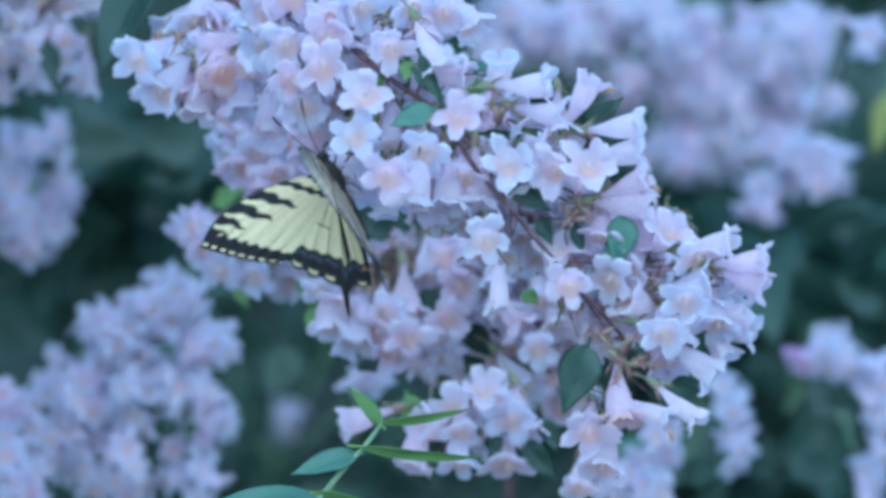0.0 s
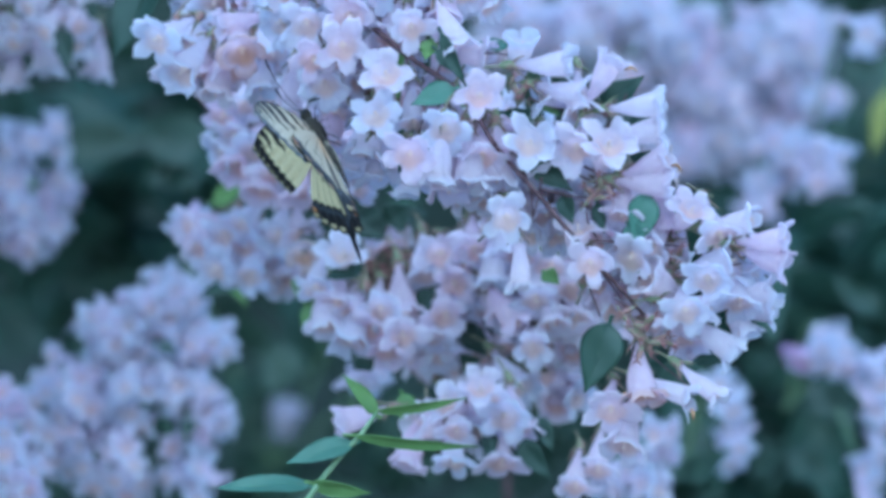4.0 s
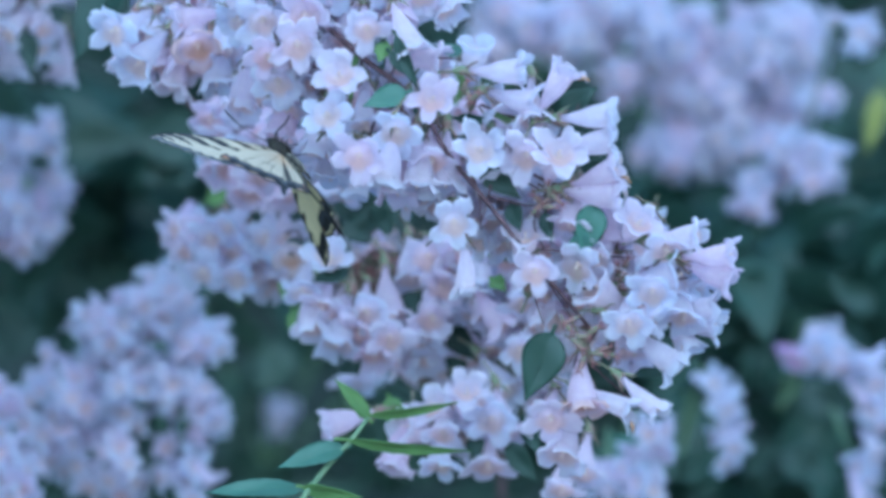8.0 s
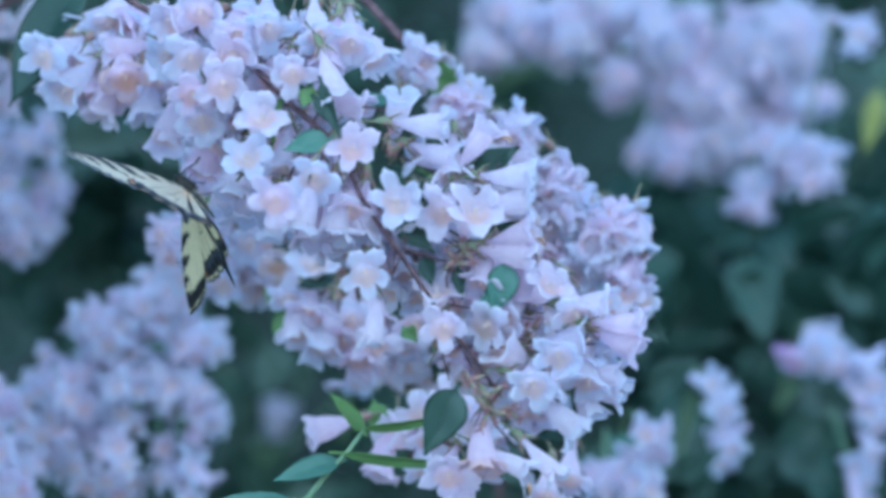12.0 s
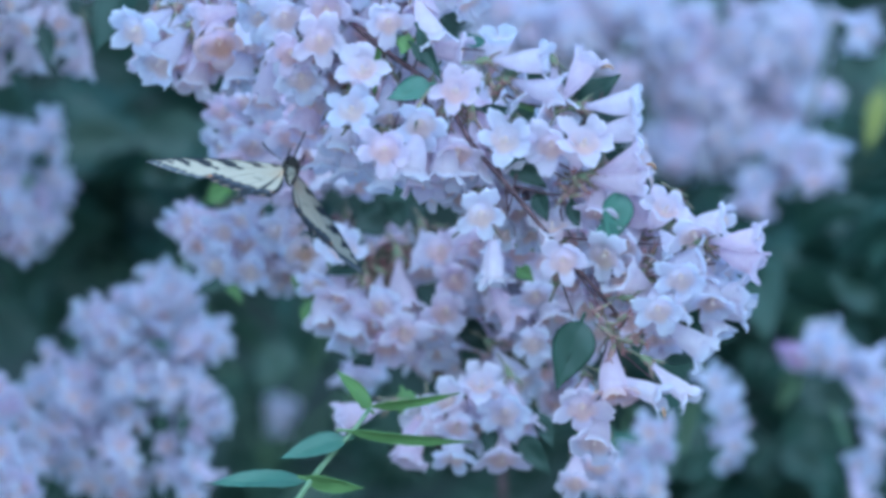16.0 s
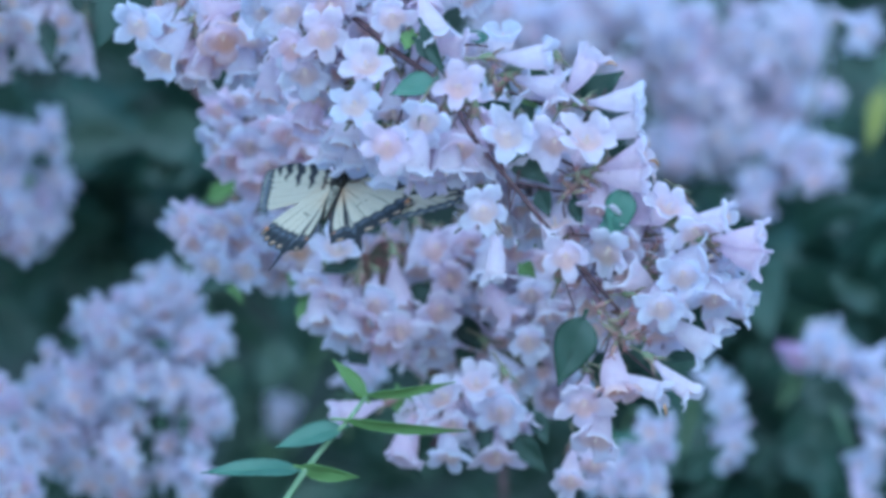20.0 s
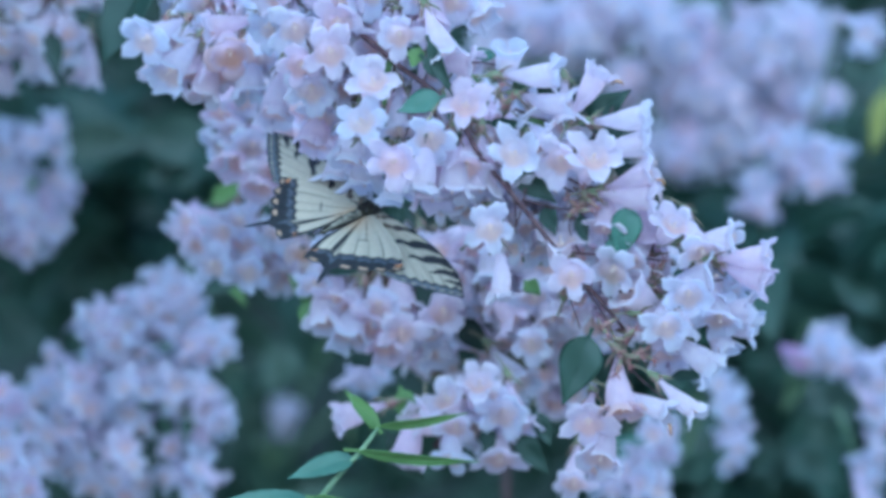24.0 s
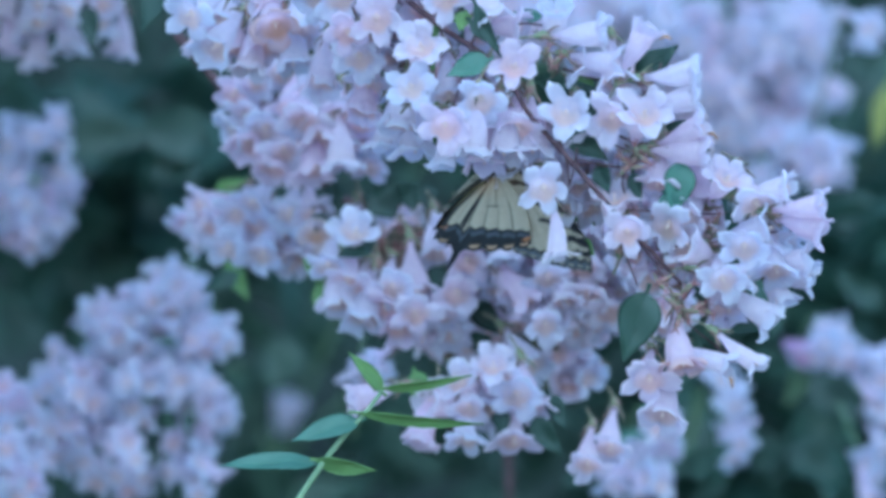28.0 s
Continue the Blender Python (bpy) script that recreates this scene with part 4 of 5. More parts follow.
fruits_on(BACK_BRANCH, (
    (6.3, -10, 16.1, 329.421, 60), (-1.1, -10, 9.1, 193.382, 60), (6.9, -10, 18.4, 295.296, 60), (-8.5, -10, 20.3, 99.3378, 60), (0.6, -10, 15.8, 135.405, 60),
    (-3.4, -10, 14.0, 125.296, 60), (3.9, -10, 9.4, 350.078, 60), (-6.9, -10, 14.9, 154.606, 60), (5.1, -10, 19.6, 179.889, 60), (-0.5, -10, 9.6, 344.152, 60),
    (5.6, -10, 16.2, 325.15, 60), (-1.7, -10, 13.4, 142.204, 60), (-2.5, -10, 16.5, 110.649, 60), (3.7, -10, 20.4, 290.537, 60), (7.0, -10, 13.2, 38.6898, 60),
    (-3.5, -10, 12.0, 141.188, 60), (6.8, -10, 20.8, 315.516, 60), (6.1, -10, 16.7, 330.351, 60), (-6.8, -10, 18.2, 84.0515, 60), (0.6, -10, 21.1, 28.3393, 60),
    (2.2, -10, 20.4, 283.582, 60), (6.3, -10, 9.1, 223.84, 60), (1.6, -10, 10.3, 85.5017, 60), (-7.6, -10, 17.9, 182.122, 60), (-1.3, -10, 12.5, 25.7106, 60),
    (-1.4, -10, 23.1, 252.031, 60),
), 455)
leaf_on(BACK_BRANCH, mm(-9.9, -30, 17.1), mm(-21.1, -34, 13.4), 0.0090, LEAF, 10)
leaf_on(BACK_BRANCH, mm(-0.7, -8, 31.4), mm(6.0, -12, 36.7), 0.0120, LEAF, 10)
leaf_on(BACK_BRANCH, mm(-10.4, 0, 33.3), mm(-1.7, -4, 25.6), 0.0120, LEAF, 0)
leaf_on(BACK_BRANCH, mm(14.6, -22, 8.6), mm(9.9, -26, 1.1), 0.0100, LEAF, 10)
leaf_on(BACK_BRANCH, mm(24.1, -10, -2.9), mm(33.6, -14, -14.3), 0.0100, LEAF, 20)
leaf_on(BACK_BRANCH, mm(-6.5, -4, 19.9), mm(5.0, -8, 12.3), 0.0140, OLIVE, 0)
leaf_on(BACK_BRANCH, mm(5.0, -4, 23.7), mm(-4.5, -8, 18.0), 0.0120, OLIVE, 20)
leaf_on(BACK_BRANCH, mm(-2.7, -6, 8.5), mm(-9.3, -10, 16.1), 0.0110, OLIVE, -10)
leaf_on(BACK_BRANCH, mm(3.1, -6, 18.0), mm(7.9, -10, 6.6), 0.0120, OLIVE, 10)
leaf_on(BACK_BRANCH, mm(24.1, -6, -18.3), mm(29.8, -10, -14.4), 0.0100, LEAF, 0)
leaf_on(BACK_BRANCH, mm(-10.3, -4, -14.5), mm(-6.5, -8, -18.2), 0.0100, LEAF, 0)
leaf_on(BACK_BRANCH, mm(-26.0, 10, 4.5), mm(-33.6, 6, 12.2), 0.0100, YOUNG, 20)
leaf_on(BACK_BRANCH, mm(39.4, -6, -14.5), mm(52.7, -10, -18.2), 0.0080, OLIVE, 0)
leaf_on(BACK_BRANCH, mm(-11.8, 20, 32.7), mm(3.7, 16, 30.7), 0.0103, LEAF, 0)
leaf_on(BACK_BRANCH, mm(-7.6, -4, 17.3), mm(-20.9, -8, 15.4), 0.0062, LEAF, 20)
leaf_on(BACK_BRANCH, mm(-2, 12, 23), mm(-11.6, 8, 9.5), 0.0121, YOUNG, 60)
leaf_on(BACK_BRANCH, mm(5.7, 6, 11.5), mm(15.3, 2, 3.8), 0.0086, LEAF, 10)
leaf_on(BACK_BRANCH, mm(-27.1, 10, 26.9), mm(-29.9, 6, 21.1), 0.0069, LEAF, 0)
leaf_on(BACK_BRANCH, mm(43.9, -10, 26.8), mm(50.5, -14, 23), 0.0069, YOUNG, 0)
leaf_on(BACK_BRANCH, mm(28.7, -8, 21.1), mm(35.3, -12, 18.2), 0.0045, YOUNG, 0)
leaf_on(BACK_BRANCH, mm(44, -6, 2.9), mm(49.7, -10, -3.7), 0.0069, LEAF, 10)
leaf_on(BACK_BRANCH, mm(-27.1, 10, 3.7), mm(-29.9, 6, -5.8), 0.0069, YOUNG, 30)
leaf_on(BACK_BRANCH, mm(-15.3, 0, 7.7), mm(-19.1, -4, 0.1), 0.0034, LEAF, 0)
leaf_on(BACK_BRANCH, mm(26.9, 4, 23), mm(22, 0, 15.3), 0.0069, LEAF, 0)
leaf_on(BACK_BRANCH, mm(34.5, 2, -5.8), mm(30.7, -2, 3.9), 0.0052, LEAF, 10)
leaf_on(BACK_BRANCH, mm(8.5, 25, 36.6), mm(7.6, 21, 28.8), 0.0086, LEAF, 0)
leaf_on(BACK_BRANCH, mm(-21.6, 25, 36.6), mm(-27.3, 21, 30.8), 0.0086, LEAF, 0)

LOW_BRANCH = thing("flowering_branch", (0.0104, 0.1200, 1.1409), "low blossoming twig below the main branch", "branch")
flowers_on(LOW_BRANCH, (
    (3.4, 0, 14.1, 95, 38), (11.3, 0, 3.6, 270, 18), (-4.4, 0, -1.1, 265, 25), (-5.2, 0, -11.8, 270, 50), (-17.0, 5, 1.5, 170, 60),
    (10.4, 5, -12.4, 262, 45), (-20.7, 4, -10.9, 262, 72), (-42.5, 8, 2.0, 196, 78), (-7.8, 5, 8.8, 150, 50), (6.7, 5, 11.0, 60, 50),
    (3.0, 8, -2.3, 280, 55), (17.0, 8, -1.3, 280, 60), (34.6, 5, -19.8, 270, 40), (42.2, 10, -14.5, 270, 40),
), 460)
cloud_of_flowers(LOW_BRANCH, mm(2, 20, 3.1), (0.014, 0.008, 0.009), 5, 461, True, OPEN)
part("stem", tube_mesh("stem", smooth_path([mm(24.7, 130, 39.4), mm(12.5, 110, 23.8), mm(2.1, 30, 7.5), mm(-11.1, 14, -8)], 6), [0.0011] * 19, BARK), LOW_BRANCH, None, "thin brown stem")
leaf_on(LOW_BRANCH, mm(16.8, 6, -3.9), mm(26, 2, -16.8), 0.0085, LEAF, 20)
leaf_on(LOW_BRANCH, mm(5.6, 6, -2.1), mm(7.4, 2, -9.3), 0.0069, LEAF, 0)
leaf_on(LOW_BRANCH, mm(-22.3, 16, 10.7), mm(-18.6, 12, -0.4), 0.0086, YOUNG, 20)
leaf_on(LOW_BRANCH, mm(-26.1, 20, -4.4), mm(-14.9, 16, -19.2), 0.0103, LEAF, 30)
leaf_on(LOW_BRANCH, mm(22.4, 10, 3.4), mm(27, 6, -7.6), 0.0069, LEAF, 0)

HIDDEN_BRANCH = thing("flowering_branch", (0.0611, 0.1400, 1.1983), "blossoming branch hidden behind the near one", "branch")
for at, size, n in (
    (mm(3.7, 0, 1.9), (0.012, 0.009, 0.011), 14),
    (mm(-13, 5, 13.2), (0.012, 0.009, 0.013), 18),
    (mm(7.5, 0, -16.9), (0.010, 0.009, 0.011), 9),
    (mm(-28, 5, 30.1), (0.013, 0.009, 0.013), 16),
    (mm(-39.3, 5, 13.2), (0.011, 0.009, 0.011), 10),
    (mm(-20.4, 10, -17), (0.009, 0.009, 0.009), 8),
    (mm(-60, 5, 60.1), (0.008, 0.009, 0.008), 6),
    (mm(-44.9, 5, 45.1), (0.011, 0.009, 0.009), 8),
    (mm(-12.8, 10, -5.7), (0.011, 0.009, 0.009), 8),
):
    cloud_of_flowers(HIDDEN_BRANCH, at, size, n, 600 + n, True, OPEN + HALF)
part("stem", tube_mesh("stem", smooth_path([mm(-92.5, 40, 97.7), mm(-61.8, 20, 64.4), mm(-39.1, 20, 37.9), mm(-12.6, 20, 9.5), mm(8.3, 20, -17.1)], 6), [0.0015] * 25, BARK), HIDDEN_BRANCH, None, "thin brown stem")
leaf_on(HIDDEN_BRANCH, mm(-58.1, 10, 58.4), mm(-44.9, 6, 48.9), 0.012, YOUNG, 20)
leaf_on(HIDDEN_BRANCH, mm(7.9, 10, -20.7), mm(22.8, 6, -33.9), 0.012, LEAF, 20)

GREEN_SHOOT = thing("green_shoot", (-0.0321, 0.0200, 1.1304), "young bright green leafy shoot in front of the blossoms", "shoot")
part("stem", tube_mesh("stem", smooth_path([mm(-27.9, 0, -41.9), mm(-9.6, 0, -13.1), mm(0, 0, 0), mm(7.9, 0, 8.7), mm(13.1, 0, 15.7)], 6), [0.0011 - 0.00002 * i for i in range(25)], GREEN_STEM), GREEN_SHOOT, None, "pale green stem")
leaf_on(GREEN_SHOOT, mm(13.1, 0, 15.4), mm(3.9, -5, 27.7), 0.0062, YOUNG, 25, serrate=0.08)
leaf_on(GREEN_SHOOT, mm(13.6, 0, 16.1), mm(40.5, -5, 18), 0.0045, YOUNG, 58, serrate=0.08)
leaf_on(GREEN_SHOOT, mm(7, -2, 8.5), mm(43.6, -7, 2.4), 0.0052, YOUNG, 55, serrate=0.08)
leaf_on(GREEN_SHOOT, mm(5.6, 0, 6.1), mm(-14.7, -5, 1.6), 0.0090, TEAL, 20, serrate=0.08)
leaf_on(GREEN_SHOOT, mm(-7.9, 0, -7), mm(-37.3, -5, -5), 0.0090, TEAL, 35, serrate=0.08)
leaf_on(GREEN_SHOOT, mm(-7, 0, -6.1), mm(10.5, -5, -10.2), 0.0069, YOUNG, 50, serrate=0.08)


# ---- swallowtail butterfly ----
def wing_mesh(name, side, lead, trail, margin, colour, nu=72, nv=60):
    """A wing as two thin layers. lead and trail: edge curves from root to margin in millimetres; margin(v): how far the
    outer edge stands out; colour(u, v, under): the scales' colour from root (0) to margin (1), front (0) to back (1)."""
    lead, trail = smooth_path([(x, y, 0) for x, y in lead], 10), smooth_path([(x, y, 0) for x, y in trail], 10)

    def along(path, f):
        i = f * (len(path) - 1)
        k = min(int(i), len(path) - 2)
        return path[k].lerp(path[k + 1], i - k)

    verts, tints, faces = [], [], []
    for under in (0, 1):
        for i in range(nu + 1):
            u = i / nu
            for j in range(nv + 1):
                v = j / nv
                a, b = along(lead, u), along(trail, u)
                p = a.lerp(b, v)
                out = (along(lead, 1).lerp(along(trail, 1), v) - Vector((2, 3, 0))).normalized()
                p = p + out * margin(v) * u ** 5
                z = 0.7 * math.sin(math.pi * u) * math.sin(math.pi * v) + 0.18 * math.sin(v * 40) * u - 0.12 * under
                verts.append((side * p.x / 1000, p.y / 1000, z / 1000))
                tints.append((*colour(u, v, under), 1))
    row = nv + 1
    half = (nu + 1) * row
    for i in range(nu):
        for j in range(nv):
            b = i * row + j
            f = (b, b + row, b + row + 1, b + 1)
            faces.append(f if side > 0 else f[::-1])
            g = tuple(half + k for k in f)
            faces.append(g[::-1] if side > 0 else g)
    return mesh_of(name, verts, faces, [WING], tints)


def band(x, centre, width, soft=0.012):
    return max(0.0, min(1.0, (width - abs(x - centre)) / soft + 0.5))


def over(c, d, k):
    return tuple(p + (q - p) * k for p, q in zip(c, d))


def fore_colour(u, v, under):
    # the underside's yellow is lowered to paint in the shade behind the blossoms
    yellow = (0.52, 0.48, 0.365) if under else (0.66, 0.58, 0.34)
    black = (0.03, 0.034, 0.04) if under else (0.014, 0.014, 0.016)
    c = yellow
    for u0, slope, reach, wide in ((0.10, 0.04, 1.6, 0.030), (0.27, 0.14, 1.7, 0.036), (0.46, 0.12, 0.62, 0.062), (0.61, 0.06, 0.52, 0.058), (0.73, 0.0, 0.36, 0.046), (0.82, -0.05, 0.24, 0.030)):
        w = wide * (1 - v / reach) ** 0.6 if v < reach else 0
        c = over(c, black, band(u, u0 - slope * v + 0.012 * math.sin(v * 25), w) if w else 0)
    c = over(c, black, band(v, 0.46, 0.006, 0.008) * band(u, 0.36, 0.22, 0.05))
    c = over(c, black, band(u, 0.585, 0.009) * band(v, 0.36, 0.12, 0.03))
    c = over(c, (0.62, 0.38, 0.18), 0.55 * max(0, 1 - u / 0.4) * v * under)
    for v0 in (0.12, 0.24, 0.36, 0.48, 0.6, 0.72, 0.86):
        c = over(c, black, 0.55 * band(v, v0 + 0.04 * (1 - u), 0.004, 0.006) * min(1, max(0, (u - 0.55) * 5)))
    edge = (0.855 if under else 0.815) + 0.012 * math.sin(v * 50) + 0.03 * (1 - v)
    border = max(0, min(1, (u - edge) / 0.015))
    slate = (0.13, 0.15, 0.17) if under else black
    c = over(c, slate, border)
    c = over(c, black, max(band(u, edge + 0.012, 0.014), band(u, 0.99, 0.014)))
    if u > 0.9:
        spot = (v * 8.5) % 1
        c = over(c, yellow, (0.6 if under else 1) * band(u, 0.95, 0.014) * band(spot, 0.5, 0.28, 0.12))
    c = over(c, black, max(0, min(1, (0.03 - v) / 0.012)))
    c = over(c, black, 0.85 * max(0, min(1, (0.05 - u) / 0.02)))
    return c


def hind_colour(u, v, under):
    # underside lowered as on the forewing, with the blossoms' shade in its yellow
    yellow = (0.52, 0.48, 0.365) if under else (0.66, 0.58, 0.34)
    black = (0.03, 0.035, 0.04) if under else (0.013, 0.013, 0.015)
    blue, orange = (0.17, 0.20, 0.25), (0.70, 0.32, 0.12)
    c = yellow
    # the long stripe beside the body, from the root to the inner corner, and the dark inner edge
    c = over(c, black, band(v, 0.66 + 0.12 * u, 0.035, 0.02) * min(1, max(0, (0.86 - u) * 8)))
    c = over(c, black, band(v, 0.40, 0.010, 0.01) * min(1, max(0, (0.55 - u) * 6)))
    for v0 in (0.2, 0.36, 0.52, 0.68, 0.84):
        c = over(c, black, 0.75 * band(v, v0, 0.006, 0.008) * min(1, max(0, (u - 0.3) * 4)))
    c = over(c, black, band(u, 0.52, 0.008) * band(v, 0.42, 0.1, 0.03))
    c = over(c, (0.62, 0.36, 0.16), 0.6 * max(0, 1 - u / 0.42) * min(1, v * 1.6) * under)
    edge = 0.80 + 0.012 * math.sin(v * 44) - 0.06 * v
    c = over(c, black, max(0, min(1, (u - edge) / 0.015)))
    cell = (v * 6.2) % 1
    if u > edge:
        c = over(c, blue, (0.55 if under else 0.25) * band(u, edge + 0.06, 0.02, 0.03) * band(cell, 0.5, 0.42, 0.15))
        lunule = over(yellow, orange, 0.35 * under)
        c = over(c, lunule, (0.8 if abs(v - 0.70) > 0.07 else 0) * band(u, 0.955, 0.018, 0.015) * band(cell, 0.5, 0.26, 0.1))
        c = over(c, orange, 0.7 * band(u, edge + 0.05, 0.025) * band(v, 0.96, 0.04, 0.03))
    c = over(c, orange, 0.8 * band(u, 0.90, 0.018) * band(v, 0.05, 0.04, 0.03))
    c = over(c, black, max(0, min(1, (v - 0.92) / 0.02)) * (0 if u > 0.8 else 1))
    return c


def fore_margin(v):
    return 1.4 * math.sin(math.pi * v) + 0.35 * abs(math.sin(v * 27))


def hind_margin(v):
    tail = 8.0 * max(0.0, min(1.0, (0.028 - abs(v - 0.70)) / 0.018)) + 2.2 * math.exp(-((v - 0.70) / 0.07) ** 2)
    return 3.0 * math.sin(math.pi * v) + 1.1 * abs(math.sin(v * 19.5)) + tail


FORE_LEAD = ((2.0, 9.0), (12, 14.0), (24, 17.5), (36, 18.0), (45, 14.5))
FORE_TRAIL = ((2.0, 3.0), (10, -1.0), (20, -4.0), (29, -5.0))
HIND_LEAD = ((2.0, 5.0), (10, 3.5), (19, 0.0), (26, -5.5))
HIND_TRAIL = ((2.0, -1.0), (1.6, -10), (2.2, -20), (5.0, -28.5))


def ball(name, at, radii, mat, rings=10, sides=12):
    verts, faces = [], []
    for i in range(rings + 1):
        t = math.pi * i / rings
        for k in range(sides):
            a = math.tau * k / sides
            verts.append((at[0] + radii[0] * math.sin(t) * math.cos(a), at[1] + radii[1] * math.cos(t), at[2] + radii[2] * math.sin(t) * math.sin(a)))
    for i in range(rings):
        for k in range(sides):
            b, c = i * sides, (k + 1) % sides
            faces.append((b + k, b + c, b + sides + c, b + sides + k))
    return mesh_of(name, [tuple(q / 1000 for q in v) for v in verts], faces, [mat])


def limb(name, path, radii, mat, sides=6):
    return tube_mesh(name, [mm(*p) for p in path], [r / 1000 for r in radii], mat, sides)


def butterfly():
    ob = thing("butterfly", (0, 0, 1.2), "yellow and black striped swallowtail butterfly feeding under the blossoms", "butterfly")
    part("thorax", ball("thorax", (0, 6, 0), (2.9, 6.0, 3.1), FUR), ob, None, "dark furry thorax")
    path = [(0, 2, -0.3), (0, -3, -0.6), (0, -8, -0.9), (0, -13, -0.8), (0, -16.5, -0.5)]
    ab = part("abdomen", limb("abdomen", smooth_path(path, 4), [1.5 + 0.35 * math.sin(i * 0.4) - 0.006 * i * i for i in range(17)], BANDED, 10), ob, None, "greyish cream abdomen with dark bands")
    for k, s in enumerate((-1, 1)):
        part("stripe", limb("stripe", [(1.3 * s, 1, -0.4), (1.6 * s, -5, -0.8), (1.15 * s, -11, -0.9), (0.4 * s, -16, -0.6)], (0.5, 0.6, 0.55, 0.3), FUR), ab, None, "black side stripe")
    head = part("head", ball("head", (0, 13.0, -0.2), (1.9, 1.9, 1.8), FUR), ob, None, "small dark head")
    for s in (-1, 1):
        part("eye", ball("eye", (1.5 * s, 13.4, 0.1), (0.95, 1.1, 1.1), HORN, 8, 8), head, None, "round black eye")
        part("antenna", limb("antenna", [(0.7 * s, 14.4, 0.6), (3 * s, 19, 2.2), (6 * s, 25, 3.2), (8.5 * s, 29.5, 3.2), (9.6 * s, 31.5, 3.0)], (0.14, 0.12, 0.12, 0.36, 0.25), HORN), ob, None, "thin black clubbed antenna")
        for y0, y1, z1 in ((9, 13, -6), (6, 7, -7.5), (3, -1, -7.5)):
            part("leg", limb("leg", [(1.3 * s, y0, -1.5), (2.6 * s, 0.5 * (y0 + y1) + 1, -3.2), (2.2 * s, y1, 0.7 * z1)], (0.32, 0.22, 0.14), HORN), ob, None, "thin black leg")
    part("proboscis", limb("proboscis", smooth_path([(0, 14.5, -1), (0, 16.5, -3.5), (0, 16, -7), (0, 17.5, -9.5)], 4), [0.28] * 13, HORN), ob, None, "thin black proboscis")
    wings = {}
    for s, tag in ((1, "right"), (-1, "left")):
        fore = part("forewing", wing_mesh("forewing", s, FORE_LEAD, FORE_TRAIL, fore_margin, fore_colour), ob, None, "pale yellow forewing with black tiger stripes and dark border")
        hind = part("hindwing", wing_mesh("hindwing", s, HIND_LEAD, HIND_TRAIL, hind_margin, hind_colour), ob, None, "pale yellow tailed hindwing, dark border with blue and orange spots")
        wings[tag] = (fore, hind)
    return ob, wings


BUTTERFLY, WINGS = butterfly()


# ---- movement ----
SWAY = (
    (0, -0.52, -0.36, 0.47), (0.5, 5.48, 3.00, -0.18), (1, 8.18, 1.91, 0.08), (1.5, -3.60, 1.79, 1.04), (2, 8.05, 3.97, 0.19),
    (2.5, 4.28, 4.90, 0.34), (3, -2.29, 0.70, 1.77), (3.5, 7.34, 5.89, 0.08), (5.5, 0.38, 3.18, 1.90), (6, 0.84, 3.09, 1.93),
    (6.5, -3.90, 2.32, 2.25), (7, -3.59, 0.55, 2.48), (7.5, -6.20, 0.97, 2.73), (8, -7.08, 3.27, 2.60), (8.5, -4.28, 3.05, 2.29),
    (9, -9.25, 0.34, 3.55), (9.5, -7.82, -0.78, 3.17), (10, -6.85, -2.34, 3.57), (10.5, -20.10, -5.52, 5.99), (11, -32.16, -7.89, 6.58),
    (11.5, -37.08, -14.56, 8.74), (12, -31.52, -12.08, 6.62), (12.5, -17.59, -6.47, 5.33), (14.5, 7.05, 7.85, 0.10), (15, 2.87, 6.25, 0.52),
    (15.5, 2.07, 5.34, 1.38), (16, 0.29, 5.71, 1.21), (16.5, -1.12, 6.72, 1.08), (17, 4.90, 8.68, 0.31), (17.5, 2.03, 9.56, 0.56),
    (18, 3.49, 6.84, 1.12), (18.5, 1.84, 7.97, 0.95), (19, 3.19, 6.45, 1.20), (19.5, 3.44, 5.92, 1.35), (20, 0.97, 6.84, 1.52),
    (20.5, 3.20, 7.05, 1.22), (21, 1.58, 5.20, 1.81), (21.5, 2.45, 5.50, 1.49), (23.5, 5.43, 2.02, 1.61), (24, 1.93, 2.18, 1.90),
    (24.5, 7.35, 4.51, 1.50), (25, 7.87, 1.81, 1.44), (25.5, 9.80, 4.31, 0.59), (26, 18.13, 12.22, -0.69), (26.5, 14.99, 12.58, 0.06),
    (27, 19.62, 14.58, -1.33), (27.5, 13.90, 12.75, 0.02), (28, 16.42, 12.88, -0.31),
)
